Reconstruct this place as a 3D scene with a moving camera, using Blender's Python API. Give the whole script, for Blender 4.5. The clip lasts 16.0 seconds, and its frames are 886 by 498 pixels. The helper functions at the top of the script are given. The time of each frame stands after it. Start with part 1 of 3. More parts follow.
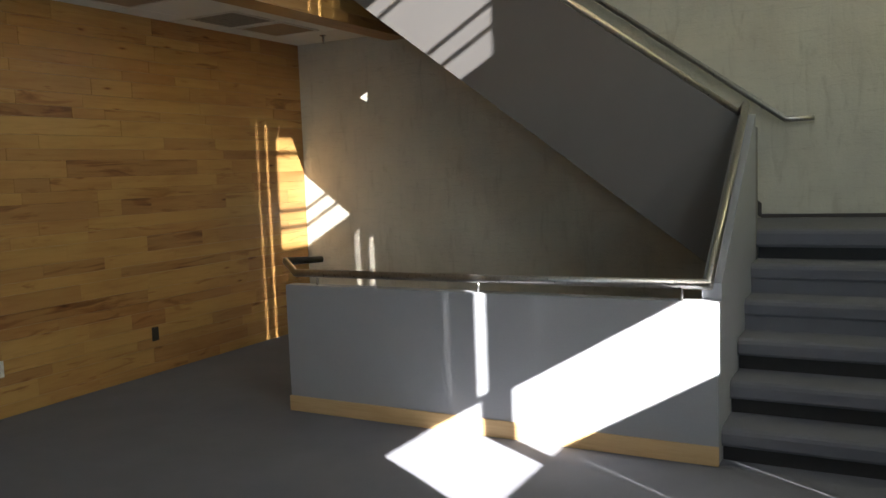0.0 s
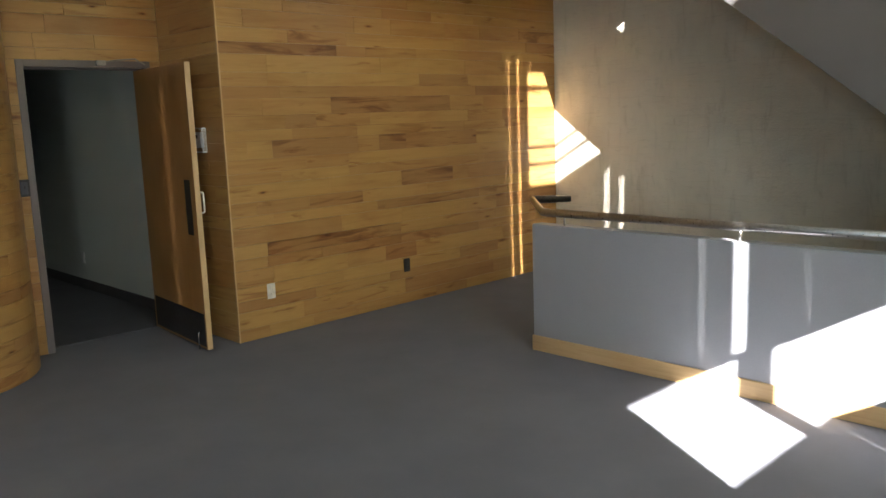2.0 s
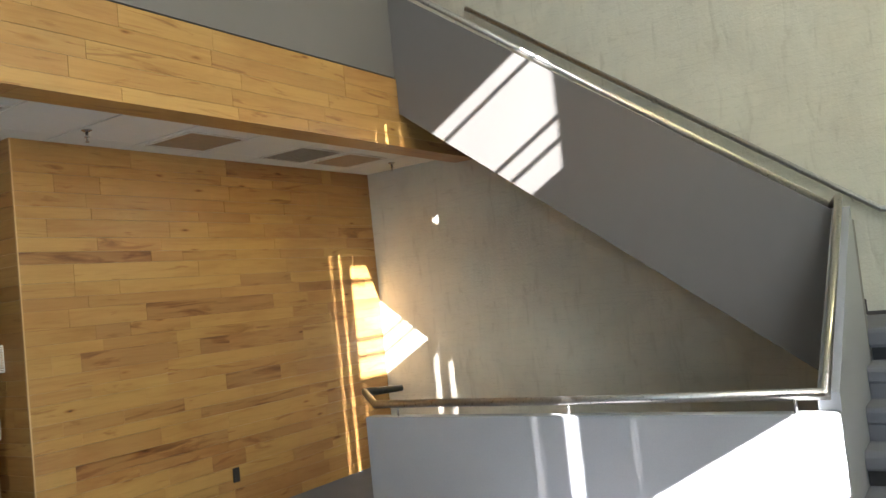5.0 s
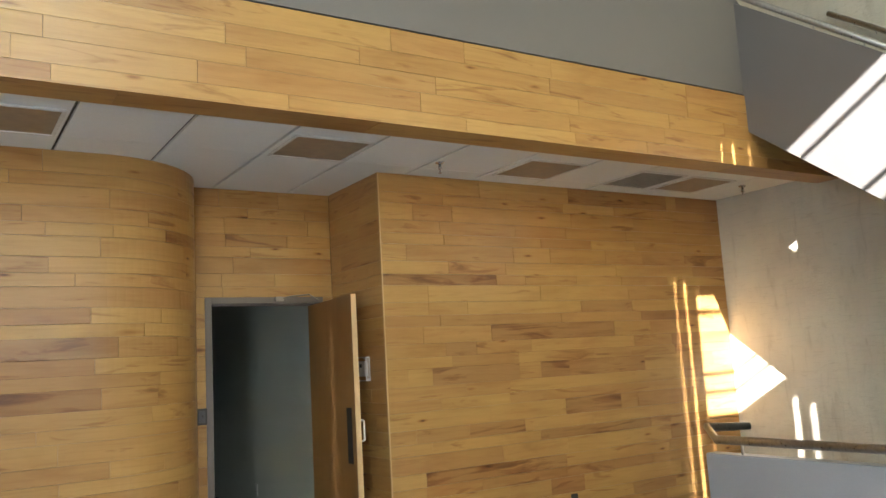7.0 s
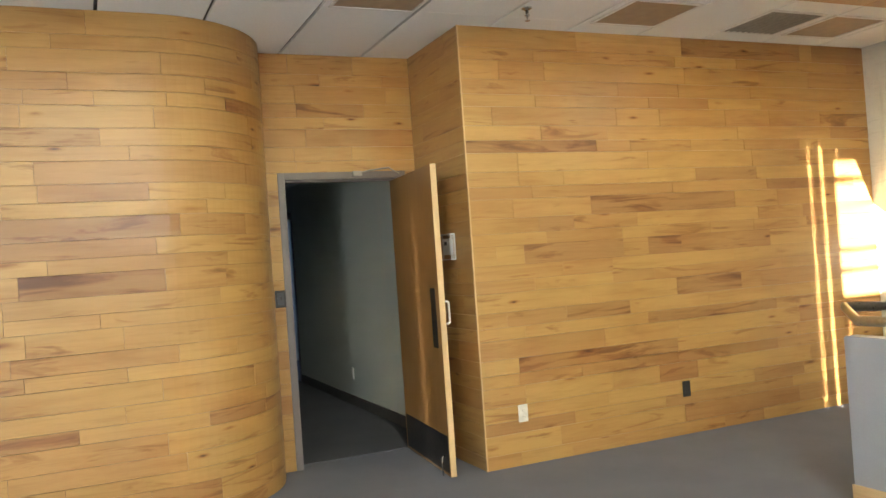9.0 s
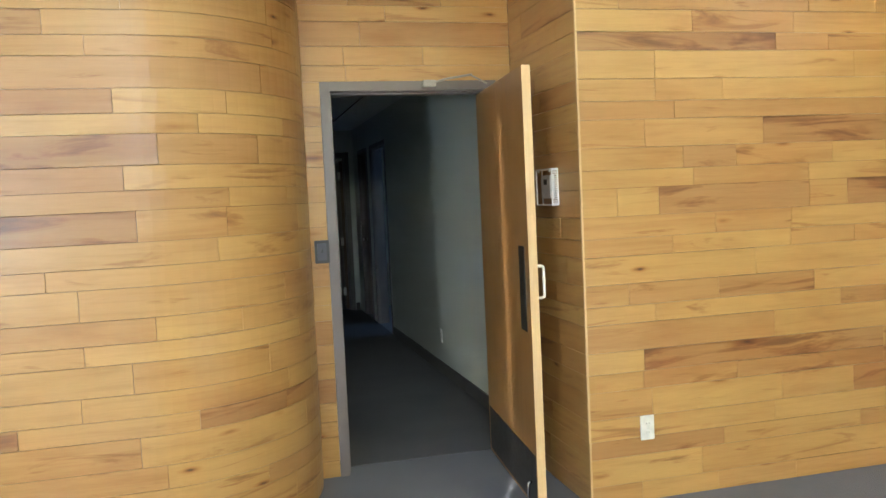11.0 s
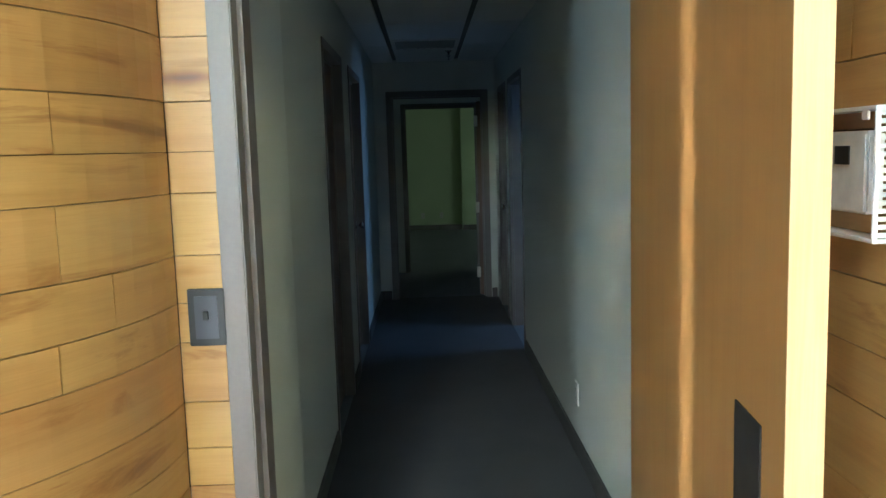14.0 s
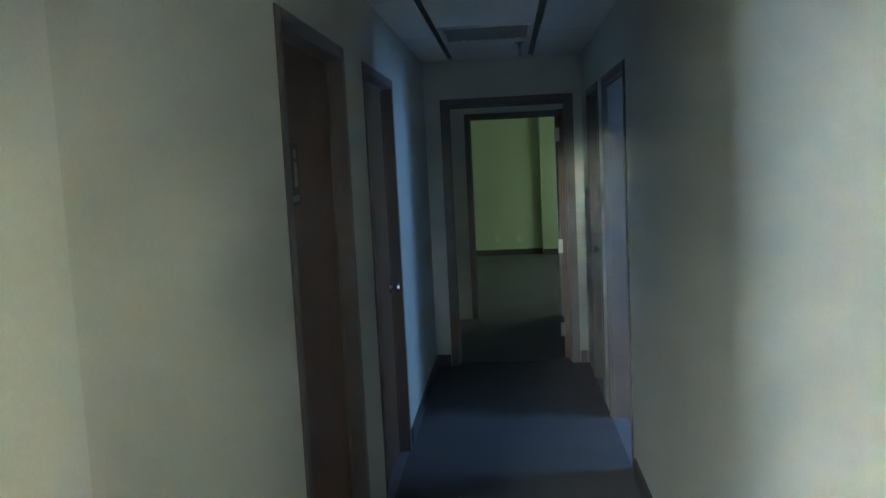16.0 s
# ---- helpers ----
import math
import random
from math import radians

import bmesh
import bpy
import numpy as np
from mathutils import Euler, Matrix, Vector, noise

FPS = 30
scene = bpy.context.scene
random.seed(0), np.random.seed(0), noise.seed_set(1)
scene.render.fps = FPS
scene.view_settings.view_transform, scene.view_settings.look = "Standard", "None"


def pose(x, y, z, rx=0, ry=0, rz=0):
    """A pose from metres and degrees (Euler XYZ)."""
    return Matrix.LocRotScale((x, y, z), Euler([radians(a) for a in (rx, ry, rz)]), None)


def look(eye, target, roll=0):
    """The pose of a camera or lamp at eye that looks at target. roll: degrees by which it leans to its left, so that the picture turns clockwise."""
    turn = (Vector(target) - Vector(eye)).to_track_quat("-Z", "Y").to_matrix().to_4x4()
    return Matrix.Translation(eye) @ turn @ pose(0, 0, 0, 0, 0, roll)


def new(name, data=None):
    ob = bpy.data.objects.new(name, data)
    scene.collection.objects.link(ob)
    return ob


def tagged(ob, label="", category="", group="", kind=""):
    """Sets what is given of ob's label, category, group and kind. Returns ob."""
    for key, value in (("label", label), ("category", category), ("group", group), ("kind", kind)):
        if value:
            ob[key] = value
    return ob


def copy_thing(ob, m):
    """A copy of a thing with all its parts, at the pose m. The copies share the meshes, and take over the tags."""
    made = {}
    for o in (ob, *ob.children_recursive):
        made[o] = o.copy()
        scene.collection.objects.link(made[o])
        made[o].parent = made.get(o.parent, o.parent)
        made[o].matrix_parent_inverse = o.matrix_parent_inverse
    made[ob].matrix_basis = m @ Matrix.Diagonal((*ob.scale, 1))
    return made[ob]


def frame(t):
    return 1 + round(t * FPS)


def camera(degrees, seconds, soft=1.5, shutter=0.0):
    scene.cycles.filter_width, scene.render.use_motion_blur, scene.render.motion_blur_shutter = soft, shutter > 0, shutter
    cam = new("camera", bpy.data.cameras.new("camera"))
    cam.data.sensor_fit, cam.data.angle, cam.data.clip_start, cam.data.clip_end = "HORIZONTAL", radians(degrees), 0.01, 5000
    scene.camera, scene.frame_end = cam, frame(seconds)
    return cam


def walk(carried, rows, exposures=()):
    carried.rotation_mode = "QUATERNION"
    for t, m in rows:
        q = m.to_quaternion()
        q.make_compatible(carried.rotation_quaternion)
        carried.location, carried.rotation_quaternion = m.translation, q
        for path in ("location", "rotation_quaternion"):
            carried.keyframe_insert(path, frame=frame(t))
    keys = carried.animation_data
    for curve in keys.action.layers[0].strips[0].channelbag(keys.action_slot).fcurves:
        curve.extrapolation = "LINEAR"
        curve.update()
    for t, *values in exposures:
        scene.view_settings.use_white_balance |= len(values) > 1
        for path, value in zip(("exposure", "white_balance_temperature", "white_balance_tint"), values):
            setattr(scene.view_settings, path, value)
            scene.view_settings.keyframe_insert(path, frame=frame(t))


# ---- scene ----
cam = camera(56.8, 16.0)
PATH = [
    (0, (0.064, 0.864, 1.585), (-0.887, 2.613, 1.398), -2.1),
    (0.5, (0.052, 0.859, 1.591), (-0.949, 2.58, 1.391), -2.0),
    (1, (0.054, 0.904, 1.628), (-1.007, 2.584, 1.4), -2.6),
    (1.5, (0.005, 0.944, 1.588), (-1.189, 2.529, 1.337), -2.4),
    (2, (-0.038, 0.979, 1.601), (-1.454, 2.354, 1.279), -2.1),
    (2.5, (-0.036, 0.997, 1.603), (-1.57, 2.234, 1.26), -1.9),
    (3, (0.001, 1.09, 1.628), (-1.542, 2.339, 1.382), -1.1),
    (3.5, (0.016, 1.072, 1.597), (-1.418, 2.458, 1.445), -0.8),
    (3.7, (0.019, 1.072, 1.584), (-1.305, 2.564, 1.439), -0.8),
    (5.8, (-0.079, 0.994, 1.645), (-1.163, 2.657, 1.891), -5.7),
    (6, (-0.042, 1.015, 1.663), (-1.251, 2.58, 1.958), -5.1),
    (6.5, (0.001, 1.144, 1.554), (-1.479, 2.444, 1.905), -3.9),
    (7, (-0.003, 1.153, 1.5), (-1.676, 2.215, 1.774), -3.3),
    (7.5, (-0.003, 1.24, 1.492), (-1.775, 2.14, 1.714), -4.4),
    (8, (-0.124, 1.373, 1.474), (-1.921, 2.244, 1.587), -5.3),
    (8.5, (-0.3, 1.466, 1.446), (-2.086, 2.364, 1.508), -4.8),
    (9, (-0.466, 1.615, 1.406), (-2.294, 2.427, 1.43), -4.0),
    (9.5, (-0.646, 1.945, 1.377), (-2.539, 2.591, 1.355), -3.1),
    (9.7, (-0.774, 2.031, 1.369), (-2.683, 2.625, 1.325), -3.1),
    (11.8, (-2.572, 2.721, 1.529), (-4.522, 3.126, 1.342), -2.1),
    (12, (-2.743, 2.804, 1.539), (-4.699, 3.168, 1.34), -1.9),
    (12.5, (-3.193, 2.961, 1.54), (-5.148, 3.325, 1.33), -1.7),
    (13, (-3.633, 3.151, 1.524), (-5.609, 3.386, 1.318), -1.6),
    (13.5, (-4.052, 3.274, 1.518), (-6.035, 3.364, 1.28), -2.0),
    (14, (-4.478, 3.342, 1.534), (-6.463, 3.378, 1.294), -1.7),
    (14.5, (-4.91, 3.418, 1.538), (-6.904, 3.391, 1.379), -2.4),
    (15, (-5.421, 3.425, 1.571), (-7.412, 3.403, 1.382), -2.6),
    (15.5, (-5.913, 3.458, 1.556), (-7.903, 3.423, 1.357), -2.8),
    (16, (-6.395, 3.46, 1.664), (-8.377, 3.298, 1.448), -2.8),
]

EXPOSURES = [
    (0.0, 3.2, 6200, 10), (1.5, 3.6, 6200, 10), (2.5, 4.3, 6150, 10), (3.7, 4.55, 6100, 10), (5.8, 4.48, 6150, 10), (7.0, 4.65, 6250, 10), (8.0, 5.0, 6450, 10),
    (9.7, 5.35, 6500, 10), (11.8, 5.53, 5600, 6), (13.0, 5.78, 5600, 5), (14.5, 6.4, 5600, 0), (15.5, 6.85, 5600, 0), (16.0, 7.45, 5800, 4),
]
walk(cam, [(t, look(eye, target, roll)) for t, eye, target, roll in PATH], EXPOSURES)

# ---- light ----
SUN = Vector((1.0, -0.62, 0.575)).normalized()          # towards the sun
world = bpy.data.worlds.new("world")
scene.world = world
world.use_nodes = True
_nt = world.node_tree
_sky = _nt.nodes.new("ShaderNodeTexSky")
_sky.sky_type = "NISHITA"
_sky.sun_disc = False
_sky.sun_elevation = math.asin(SUN.z)
_sky.sun_rotation = math.atan2(SUN.x, SUN.y)
_bg = _nt.nodes["Background"]
_bg.inputs[1].default_value = 0.12
_nt.links.new(_sky.outputs[0], _bg.inputs[0])

_sl = bpy.data.lights.new("sun", "SUN")
_sl.energy, _sl.angle, _sl.color = 5.0, radians(0.25), (1.0, 0.95, 0.87)
sun = new("sun", _sl)
sun.matrix_world = look(SUN * 30, (0, 0, 0))


def area_lamp(name, eye, target, w, h, watts, colour):
    d = bpy.data.lights.new(name, "AREA")
    d.shape, d.size, d.size_y, d.energy, d.color = "RECTANGLE", w, h, watts, colour
    ob = new(name, d)
    ob.matrix_world = look(eye, target)
    return ob


EAST = 2.4        # plane of the tall glazed wall
area_lamp("window_light_low", (EAST - 0.06, -0.95, 1.35), (EAST - 3, -0.4, 6.1), 0.7, 1.8, 9.8, (0.68, 0.86, 1.0))
area_lamp("window_light_tall", (EAST - 0.04, 2.15, 5.2), (EAST - 5, 3.8, 5.0), 1.6, 3.2, 11.0, (0.98, 0.98, 0.84))
area_lamp("window_light_landing", (EAST - 0.06, 6.75, 3.7), (EAST - 5, 5.2, 3.0), 0.4, 3.2, 4.0, (1.0, 0.93, 0.50))
# added cool fill for the low plaster and half wall, no known source
area_lamp("fill_light_south", (0.2, -2.98, 2.4), (-1.2, 7, 1.6), 1.5, 3.0, 1.2, (0.60, 0.85, 1.0))
area_lamp("side_room_window", (-11.0, 7.25, 1.65), (-11.0, 4.0, 0.6), 1.1, 1.6, 0.5, (0.30, 0.54, 1.0))
area_lamp("far_room_window", (-17.3, 6.9, 1.6), (-18.0, 3.0, 0.9), 1.9, 1.5, 0.14, (0.85, 1.0, 0.72))


# ---- materials ----
def mat(name, base=(0.5, 0.5, 0.5), rough=0.6, metal=0.0):
    m = bpy.data.materials.new(name)
    m.use_nodes = True
    b = m.node_tree.nodes["Principled BSDF"]
    b.inputs["Base Color"].default_value = (*base, 1)
    b.inputs["Roughness"].default_value = rough
    b.inputs["Metallic"].default_value = metal
    return m, m.node_tree, b


def node(nt, kind, **values):
    n = nt.nodes.new(kind)
    for k, v in values.items():
        n.inputs[k.replace("_", " ")].default_value = v
    return n


def ramp(nt, fac, stops):
    r = nt.nodes.new("ShaderNodeValToRGB")
    el = r.color_ramp.elements
    while len(el) < len(stops):
        el.new(0.5)
    for e, (p, c) in zip(el, stops):
        e.position, e.color = p, (*c, 1)
    nt.links.new(fac, r.inputs[0])
    return r.outputs[0]


def mix(nt, kind, fac, a, b):
    n = nt.nodes.new("ShaderNodeMix")
    n.data_type, n.blend_type = "RGBA", kind
    for sock, val in ((n.inputs[0], fac), (n.inputs[6], a), (n.inputs[7], b)):
        if isinstance(val, bpy.types.NodeSocket):
            nt.links.new(val, sock)
        elif isinstance(val, tuple):
            sock.default_value = (*val, 1)
        else:
            sock.default_value = val
    return n.outputs[2]


def bump(nt, b, height, strength, distance):
    n = node(nt, "ShaderNodeBump", Strength=strength, Distance=distance)
    nt.links.new(height, n.inputs["Height"])
    nt.links.new(n.outputs[0], b.inputs["Normal"])


def noisy(name, c1, c2, rough, fine, coarse, strength=0.2, distance=0.002, stretch=(1, 1, 1), rough_var=0.08):
    """Painted or mineral surface: two scales of colour change, fine relief."""
    m, nt, b = mat(name, c1, rough)
    tc = nt.nodes.new("ShaderNodeTexCoord")
    mp = nt.nodes.new("ShaderNodeMapping")
    mp.inputs["Scale"].default_value = stretch
    nt.links.new(tc.outputs["Object"], mp.inputs[0])
    n1 = node(nt, "ShaderNodeTexNoise", Scale=coarse, Detail=5.0, Roughness=0.6)
    n2 = node(nt, "ShaderNodeTexNoise", Scale=fine, Detail=3.0, Roughness=0.7)
    for n in (n1, n2):
        nt.links.new(mp.outputs[0], n.inputs["Vector"])
    base = ramp(nt, n1.outputs[0], [(0.3, c1), (0.7, c2)])
    dark = tuple(v * 0.8 for v in c1)
    f = ramp(nt, n2.outputs[0], [(0.35, (0, 0, 0)), (0.65, (1, 1, 1))])
    col = mix(nt, "MIX", 0.22, base, mix(nt, "MIX", f, dark, c2))
    nt.links.new(col, b.inputs["Base Color"])
    mr = node(nt, "ShaderNodeMapRange")
    mr.inputs["To Min"].default_value, mr.inputs["To Max"].default_value = rough - rough_var, min(1, rough + rough_var)
    nt.links.new(n1.outputs[0], mr.inputs["Value"])
    nt.links.new(mr.outputs[0], b.inputs["Roughness"])
    bump(nt, b, n2.outputs[0], strength, distance)
    return m


def oak(name, tones, rough=0.28, knots=True, streaky=0.0):
    """Varnished boards: UV in metres, u along the grain; a tone for each board, sparse streaks and small knots."""
    m, nt, b = mat(name, tones[0], rough)
    uv = nt.nodes.new("ShaderNodeTexCoord")
    info = nt.nodes.new("ShaderNodeObjectInfo")

    def scaled(sx, sy):
        mp = nt.nodes.new("ShaderNodeMapping")
        mp.inputs["Scale"].default_value = (sx, sy, 1)
        nt.links.new(uv.outputs["UV"], mp.inputs[0])
        return mp.outputs[0]

    def tex(sx, sy, detail, distortion):
        n = node(nt, "ShaderNodeTexNoise", Scale=1.0, Detail=detail, Roughness=0.6, Distortion=distortion)
        nt.links.new(scaled(sx, sy), n.inputs["Vector"])
        return n.outputs[0]
    grain, pore = tex(1.4, 34, 6.0, 0.9), tex(12, 380, 3.0, 0.0)
    cloud, streak = tex(1.1, 4.0, 3.0, 0.4), tex(1.5, 11, 6.0, 1.1)
    tone = ramp(nt, info.outputs["Random"], [(i / (len(tones) - 1), c) for i, c in enumerate(tones)])
    c = mix(nt, "MULTIPLY", 0.55, tone, ramp(nt, grain, [(0.30, (0.78, 0.70, 0.60)), (0.50, (0.98, 0.97, 0.95)), (0.75, (1.06, 1.05, 1.0))]))
    c = mix(nt, "MULTIPLY", 0.6, c, ramp(nt, cloud, [(0.25, (0.78, 0.68, 0.56)), (0.45, (0.97, 0.95, 0.93)), (0.7, (1.05, 1.04, 1.0))]))
    c = mix(nt, "MULTIPLY", 0.25, c, ramp(nt, pore, [(0.38, (0.8, 0.74, 0.66)), (0.55, (1, 1, 1))]))
    if knots:
        stain = tex(0.9, 5.0, 4.0, 0.5)
        c = mix(nt, "MULTIPLY", 0.8, c, ramp(nt, stain, [(0.20, (0.58, 0.44, 0.40)), (0.36, (0.85, 0.76, 0.71)), (0.52, (1, 1, 1))]))
        c = mix(nt, "MULTIPLY", 0.75, c, ramp(nt, streak, [(0.27 + streaky, (0.30, 0.19, 0.16)), (0.345 + streaky, (0.66, 0.52, 0.45)), (0.41 + streaky, (1, 1, 1))]))
        for scale, seed in (((0.9, 4.2), 0.0), ((1.9, 7.0), 0.37)):
            v = node(nt, "ShaderNodeTexVoronoi", Scale=1.0, Randomness=1.0)
            w = nt.nodes.new("ShaderNodeVectorMath")
            w.operation = "ADD"
            wob = node(nt, "ShaderNodeTexNoise", Scale=9.0, Detail=2.0)
            nt.links.new(uv.outputs["UV"], wob.inputs["Vector"])
            sc = nt.nodes.new("ShaderNodeVectorMath")
            sc.operation = "MULTIPLY_ADD"
            nt.links.new(wob.outputs["Color"], sc.inputs[0])
            sc.inputs[1].default_value, sc.inputs[2].default_value = (0.10, 0.10, 0), (seed, seed * 3, 0)
            nt.links.new(scaled(*scale), w.inputs[0])
            nt.links.new(sc.outputs[0], w.inputs[1])
            nt.links.new(w.outputs[0], v.inputs["Vector"])
            k = ramp(nt, v.outputs["Distance"], [(0.018, (0.12, 0.06, 0.035)), (0.035, (0.45, 0.28, 0.17)), (0.075, (0.86, 0.76, 0.66)), (0.12, (1, 1, 1))])
            c = mix(nt, "MULTIPLY", 0.95, c, k)
    nt.links.new(c, b.inputs["Base Color"])
    mr = node(nt, "ShaderNodeMapRange")
    mr.inputs["To Min"].default_value, mr.inputs["To Max"].default_value = rough - 0.05, rough + 0.14
    nt.links.new(cloud, mr.inputs["Value"])
    nt.links.new(mr.outputs[0], b.inputs["Roughness"])
    bump(nt, b, grain, 0.10, 0.001)
    return m


def plain(name, base, rough, metal=0.0, scale=30.0, amount=0.12):
    """Small fittings: one colour with faint handling marks."""
    m, nt, b = mat(name, base, rough, metal)
    tc = nt.nodes.new("ShaderNodeTexCoord")
    n = node(nt, "ShaderNodeTexNoise", Scale=scale, Detail=4.0)
    nt.links.new(tc.outputs["Object"], n.inputs["Vector"])
    lo, hi = tuple(v * (1 - amount) for v in base), tuple(min(1, v * (1 + amount)) for v in base)
    nt.links.new(ramp(nt, n.outputs[0], [(0.3, lo), (0.7, hi)]), b.inputs["Base Color"])
    mr = node(nt, "ShaderNodeMapRange")
    mr.inputs["To Min"].default_value, mr.inputs["To Max"].default_value = max(0.05, rough - 0.07), min(1, rough + 0.07)
    nt.links.new(n.outputs[0], mr.inputs["Value"])
    nt.links.new(mr.outputs[0], b.inputs["Roughness"])
    return m


def plaster(name):
    """Hand-trowelled buff plaster: patches, upright drag marks, hairlines and faint level joints."""
    m, nt, b = mat(name, (0.56, 0.53, 0.45), 0.8)
    tc = nt.nodes.new("ShaderNodeTexCoord")

    def tex(scale, stretch, detail, distortion=0.0):
        mp = nt.nodes.new("ShaderNodeMapping")
        mp.inputs["Scale"].default_value = stretch
        nt.links.new(tc.outputs["Object"], mp.inputs[0])
        n = node(nt, "ShaderNodeTexNoise", Scale=scale, Detail=detail, Roughness=0.6, Distortion=distortion)
        nt.links.new(mp.outputs[0], n.inputs["Vector"])
        return n.outputs[0]
    patch, drag, fleck = tex(1.3, (1, 1, 1), 5.0, 0.6), tex(6.0, (2.2, 1, 0.45), 4.0, 0.8), tex(45.0, (1, 1, 1), 3.0)
    line = tex(2.6, (0.5, 1, 7.0), 3.0, 1.0)
    c = ramp(nt, patch, [(0.3, (0.56, 0.535, 0.46)), (0.5, (0.62, 0.595, 0.51)), (0.7, (0.68, 0.65, 0.555))])
    c = mix(nt, "MULTIPLY", 0.5, c, ramp(nt, drag, [(0.28, (0.74, 0.72, 0.68)), (0.42, (1, 1, 1)), (0.7, (1.06, 1.05, 1.03))]))
    c = mix(nt, "MULTIPLY", 0.5, c, ramp(nt, line, [(0.485, (1, 1, 1)), (0.497, (0.72, 0.70, 0.67)), (0.509, (1, 1, 1))]))
    nt.links.new(c, b.inputs["Base Color"])
    h = mix(nt, "MIX", 0.35, drag, fleck)
    bump(nt, b, h, 0.65, 0.015)
    return m


OAK = oak("varnished_oak", [(0.357, 0.187, 0.065), (0.426, 0.247, 0.083), (0.452, 0.271, 0.089), (0.469, 0.286, 0.096), (0.443, 0.26, 0.085), (0.413, 0.228, 0.077), (0.494, 0.311, 0.108)], 0.30)
OAK_RED = oak("dark_heartwood_oak", [(0.31, 0.159, 0.058), (0.353, 0.191, 0.069), (0.378, 0.211, 0.074)], 0.30, True, 0.07)
OAK_DOOR = oak("door_veneer", [(0.357, 0.191, 0.064), (0.357, 0.191, 0.064)], 0.3, False)
OAK_EDGE = oak("pale_oak_edge", [(0.60, 0.42, 0.22), (0.62, 0.43, 0.22)], 0.45, False)
OAK_DARK = oak("dark_door_veneer", [(0.125, 0.067, 0.036), (0.125, 0.067, 0.036)], 0.4, False)
JOINT_PALE = plain("brown_joint", (0.15, 0.075, 0.028), 0.9)
JOINT = plain("dark_joint", (0.06, 0.03, 0.012), 0.9)
CARPET = noisy("grey_carpet", (0.140, 0.143, 0.166), (0.175, 0.177, 0.200), 0.97, 420, 2.2, 0.7, 0.004, rough_var=0.02)
# grey carpet darkened: the corridor's dimness is put into the colour
CARPET_SHADED = noisy("shaded_corridor_carpet", (0.062, 0.062, 0.067), (0.085, 0.084, 0.090), 0.97, 420, 2.2, 0.7, 0.004, rough_var=0.02)
CONCRETE = plaster("rough_plaster")
GREY = noisy("grey_paint", (0.29, 0.30, 0.325), (0.315, 0.325, 0.35), 0.42, 160, 1.2, 0.05, 0.001)
# darker, slightly warmer version of grey_paint, used on the upper guards
GREY_UP = noisy("grey_paint_darker", (0.155, 0.145, 0.140), (0.175, 0.163, 0.157), 0.5, 160, 1.2, 0.05, 0.001)
WHITE_WALL = noisy("off_white_paint", (0.60, 0.61, 0.55), (0.64, 0.65, 0.585), 0.6, 140, 1.1, 0.12, 0.001)
BUFF_WALL = noisy("buff_paint", (0.52, 0.52, 0.455), (0.56, 0.56, 0.49), 0.6, 140, 1.1, 0.12, 0.001)
GREEN_WALL = noisy("pale_green_paint", (0.52, 0.60, 0.40), (0.56, 0.64, 0.43), 0.7, 140, 1.1, 0.12, 0.001)
TILE = noisy("ceiling_tile", (0.85, 0.85, 0.82), (0.88, 0.88, 0.85), 0.9, 90, 2.0, 0.4, 0.002)
FRAME = noisy("taupe_frame_paint", (0.135, 0.113, 0.106), (0.158, 0.134, 0.127), 0.42, 120, 2.0, 0.05, 0.001)
BLACK = plain("black_metal_and_shade", (0.02, 0.018, 0.018), 0.45)
DARK_BASE = plain("dark_rubber_base", (0.07, 0.062, 0.06), 0.6)
STEEL = plain("brushed_steel", (0.50, 0.48, 0.46), 0.3, 1.0, 60)
CHROME = plain("chrome", (0.75, 0.75, 0.75), 0.12, 1.0, 60)
PLASTIC = plain("white_plastic", (0.72, 0.70, 0.66), 0.4)
BROWN_LENS = plain("brown_lens", (0.36, 0.27, 0.18), 0.5, 0.0, 12)
DARK_STEEL = plain("dark_polished_steel", (0.09, 0.09, 0.10), 0.3, 0.8, 8, 0.04)
GRILLE = plain("grey_grille", (0.30, 0.28, 0.25), 0.6)
SHADE = plain("window_shade", (0.55, 0.53, 0.5), 0.8)
# see-through filter, added only to weaken sunlight
DIMMER, _nt, _b = mat("sun_dimmer", (0.3, 0.3, 0.3), 0.8)
_tr = _nt.nodes.new("ShaderNodeBsdfTransparent")
_tr.inputs[0].default_value = (0.60, 0.605, 0.61, 1)
_nt.links.new(_tr.outputs[0], _nt.nodes["Material Output"].inputs[0])
PALE_METAL = plain("pale_satin_metal", (0.78, 0.74, 0.66), 0.45, 0.3)


# ---- building helpers ----
def finish(name, bm, material, smooth=False):
    me = bpy.data.meshes.new(name)
    bmesh.ops.recalc_face_normals(bm, faces=bm.faces)
    bm.to_mesh(me)
    bm.free()
    if smooth:
        for p in me.polygons:
            p.use_smooth = True
    me.materials.append(material)
    return me


def part(name, bm, material, parent, label="", smooth=False):
    ob = new(name, finish(name, bm, material, smooth))
    ob.parent = parent
    if label:
        tagged(ob, label)
    return ob


def thing(name, label, category, group="", kind="", at=(0, 0, 0), rz=0):
    ob = new(name)
    ob.empty_display_size = 0.1
    ob.matrix_world = pose(*at, 0, 0, rz)
    return tagged(ob, label, category, group, kind)


def structure(name, bm, material, label, category):
    ob = new(name, finish(name, bm, material))
    return tagged(ob, label, category, "", "structure")


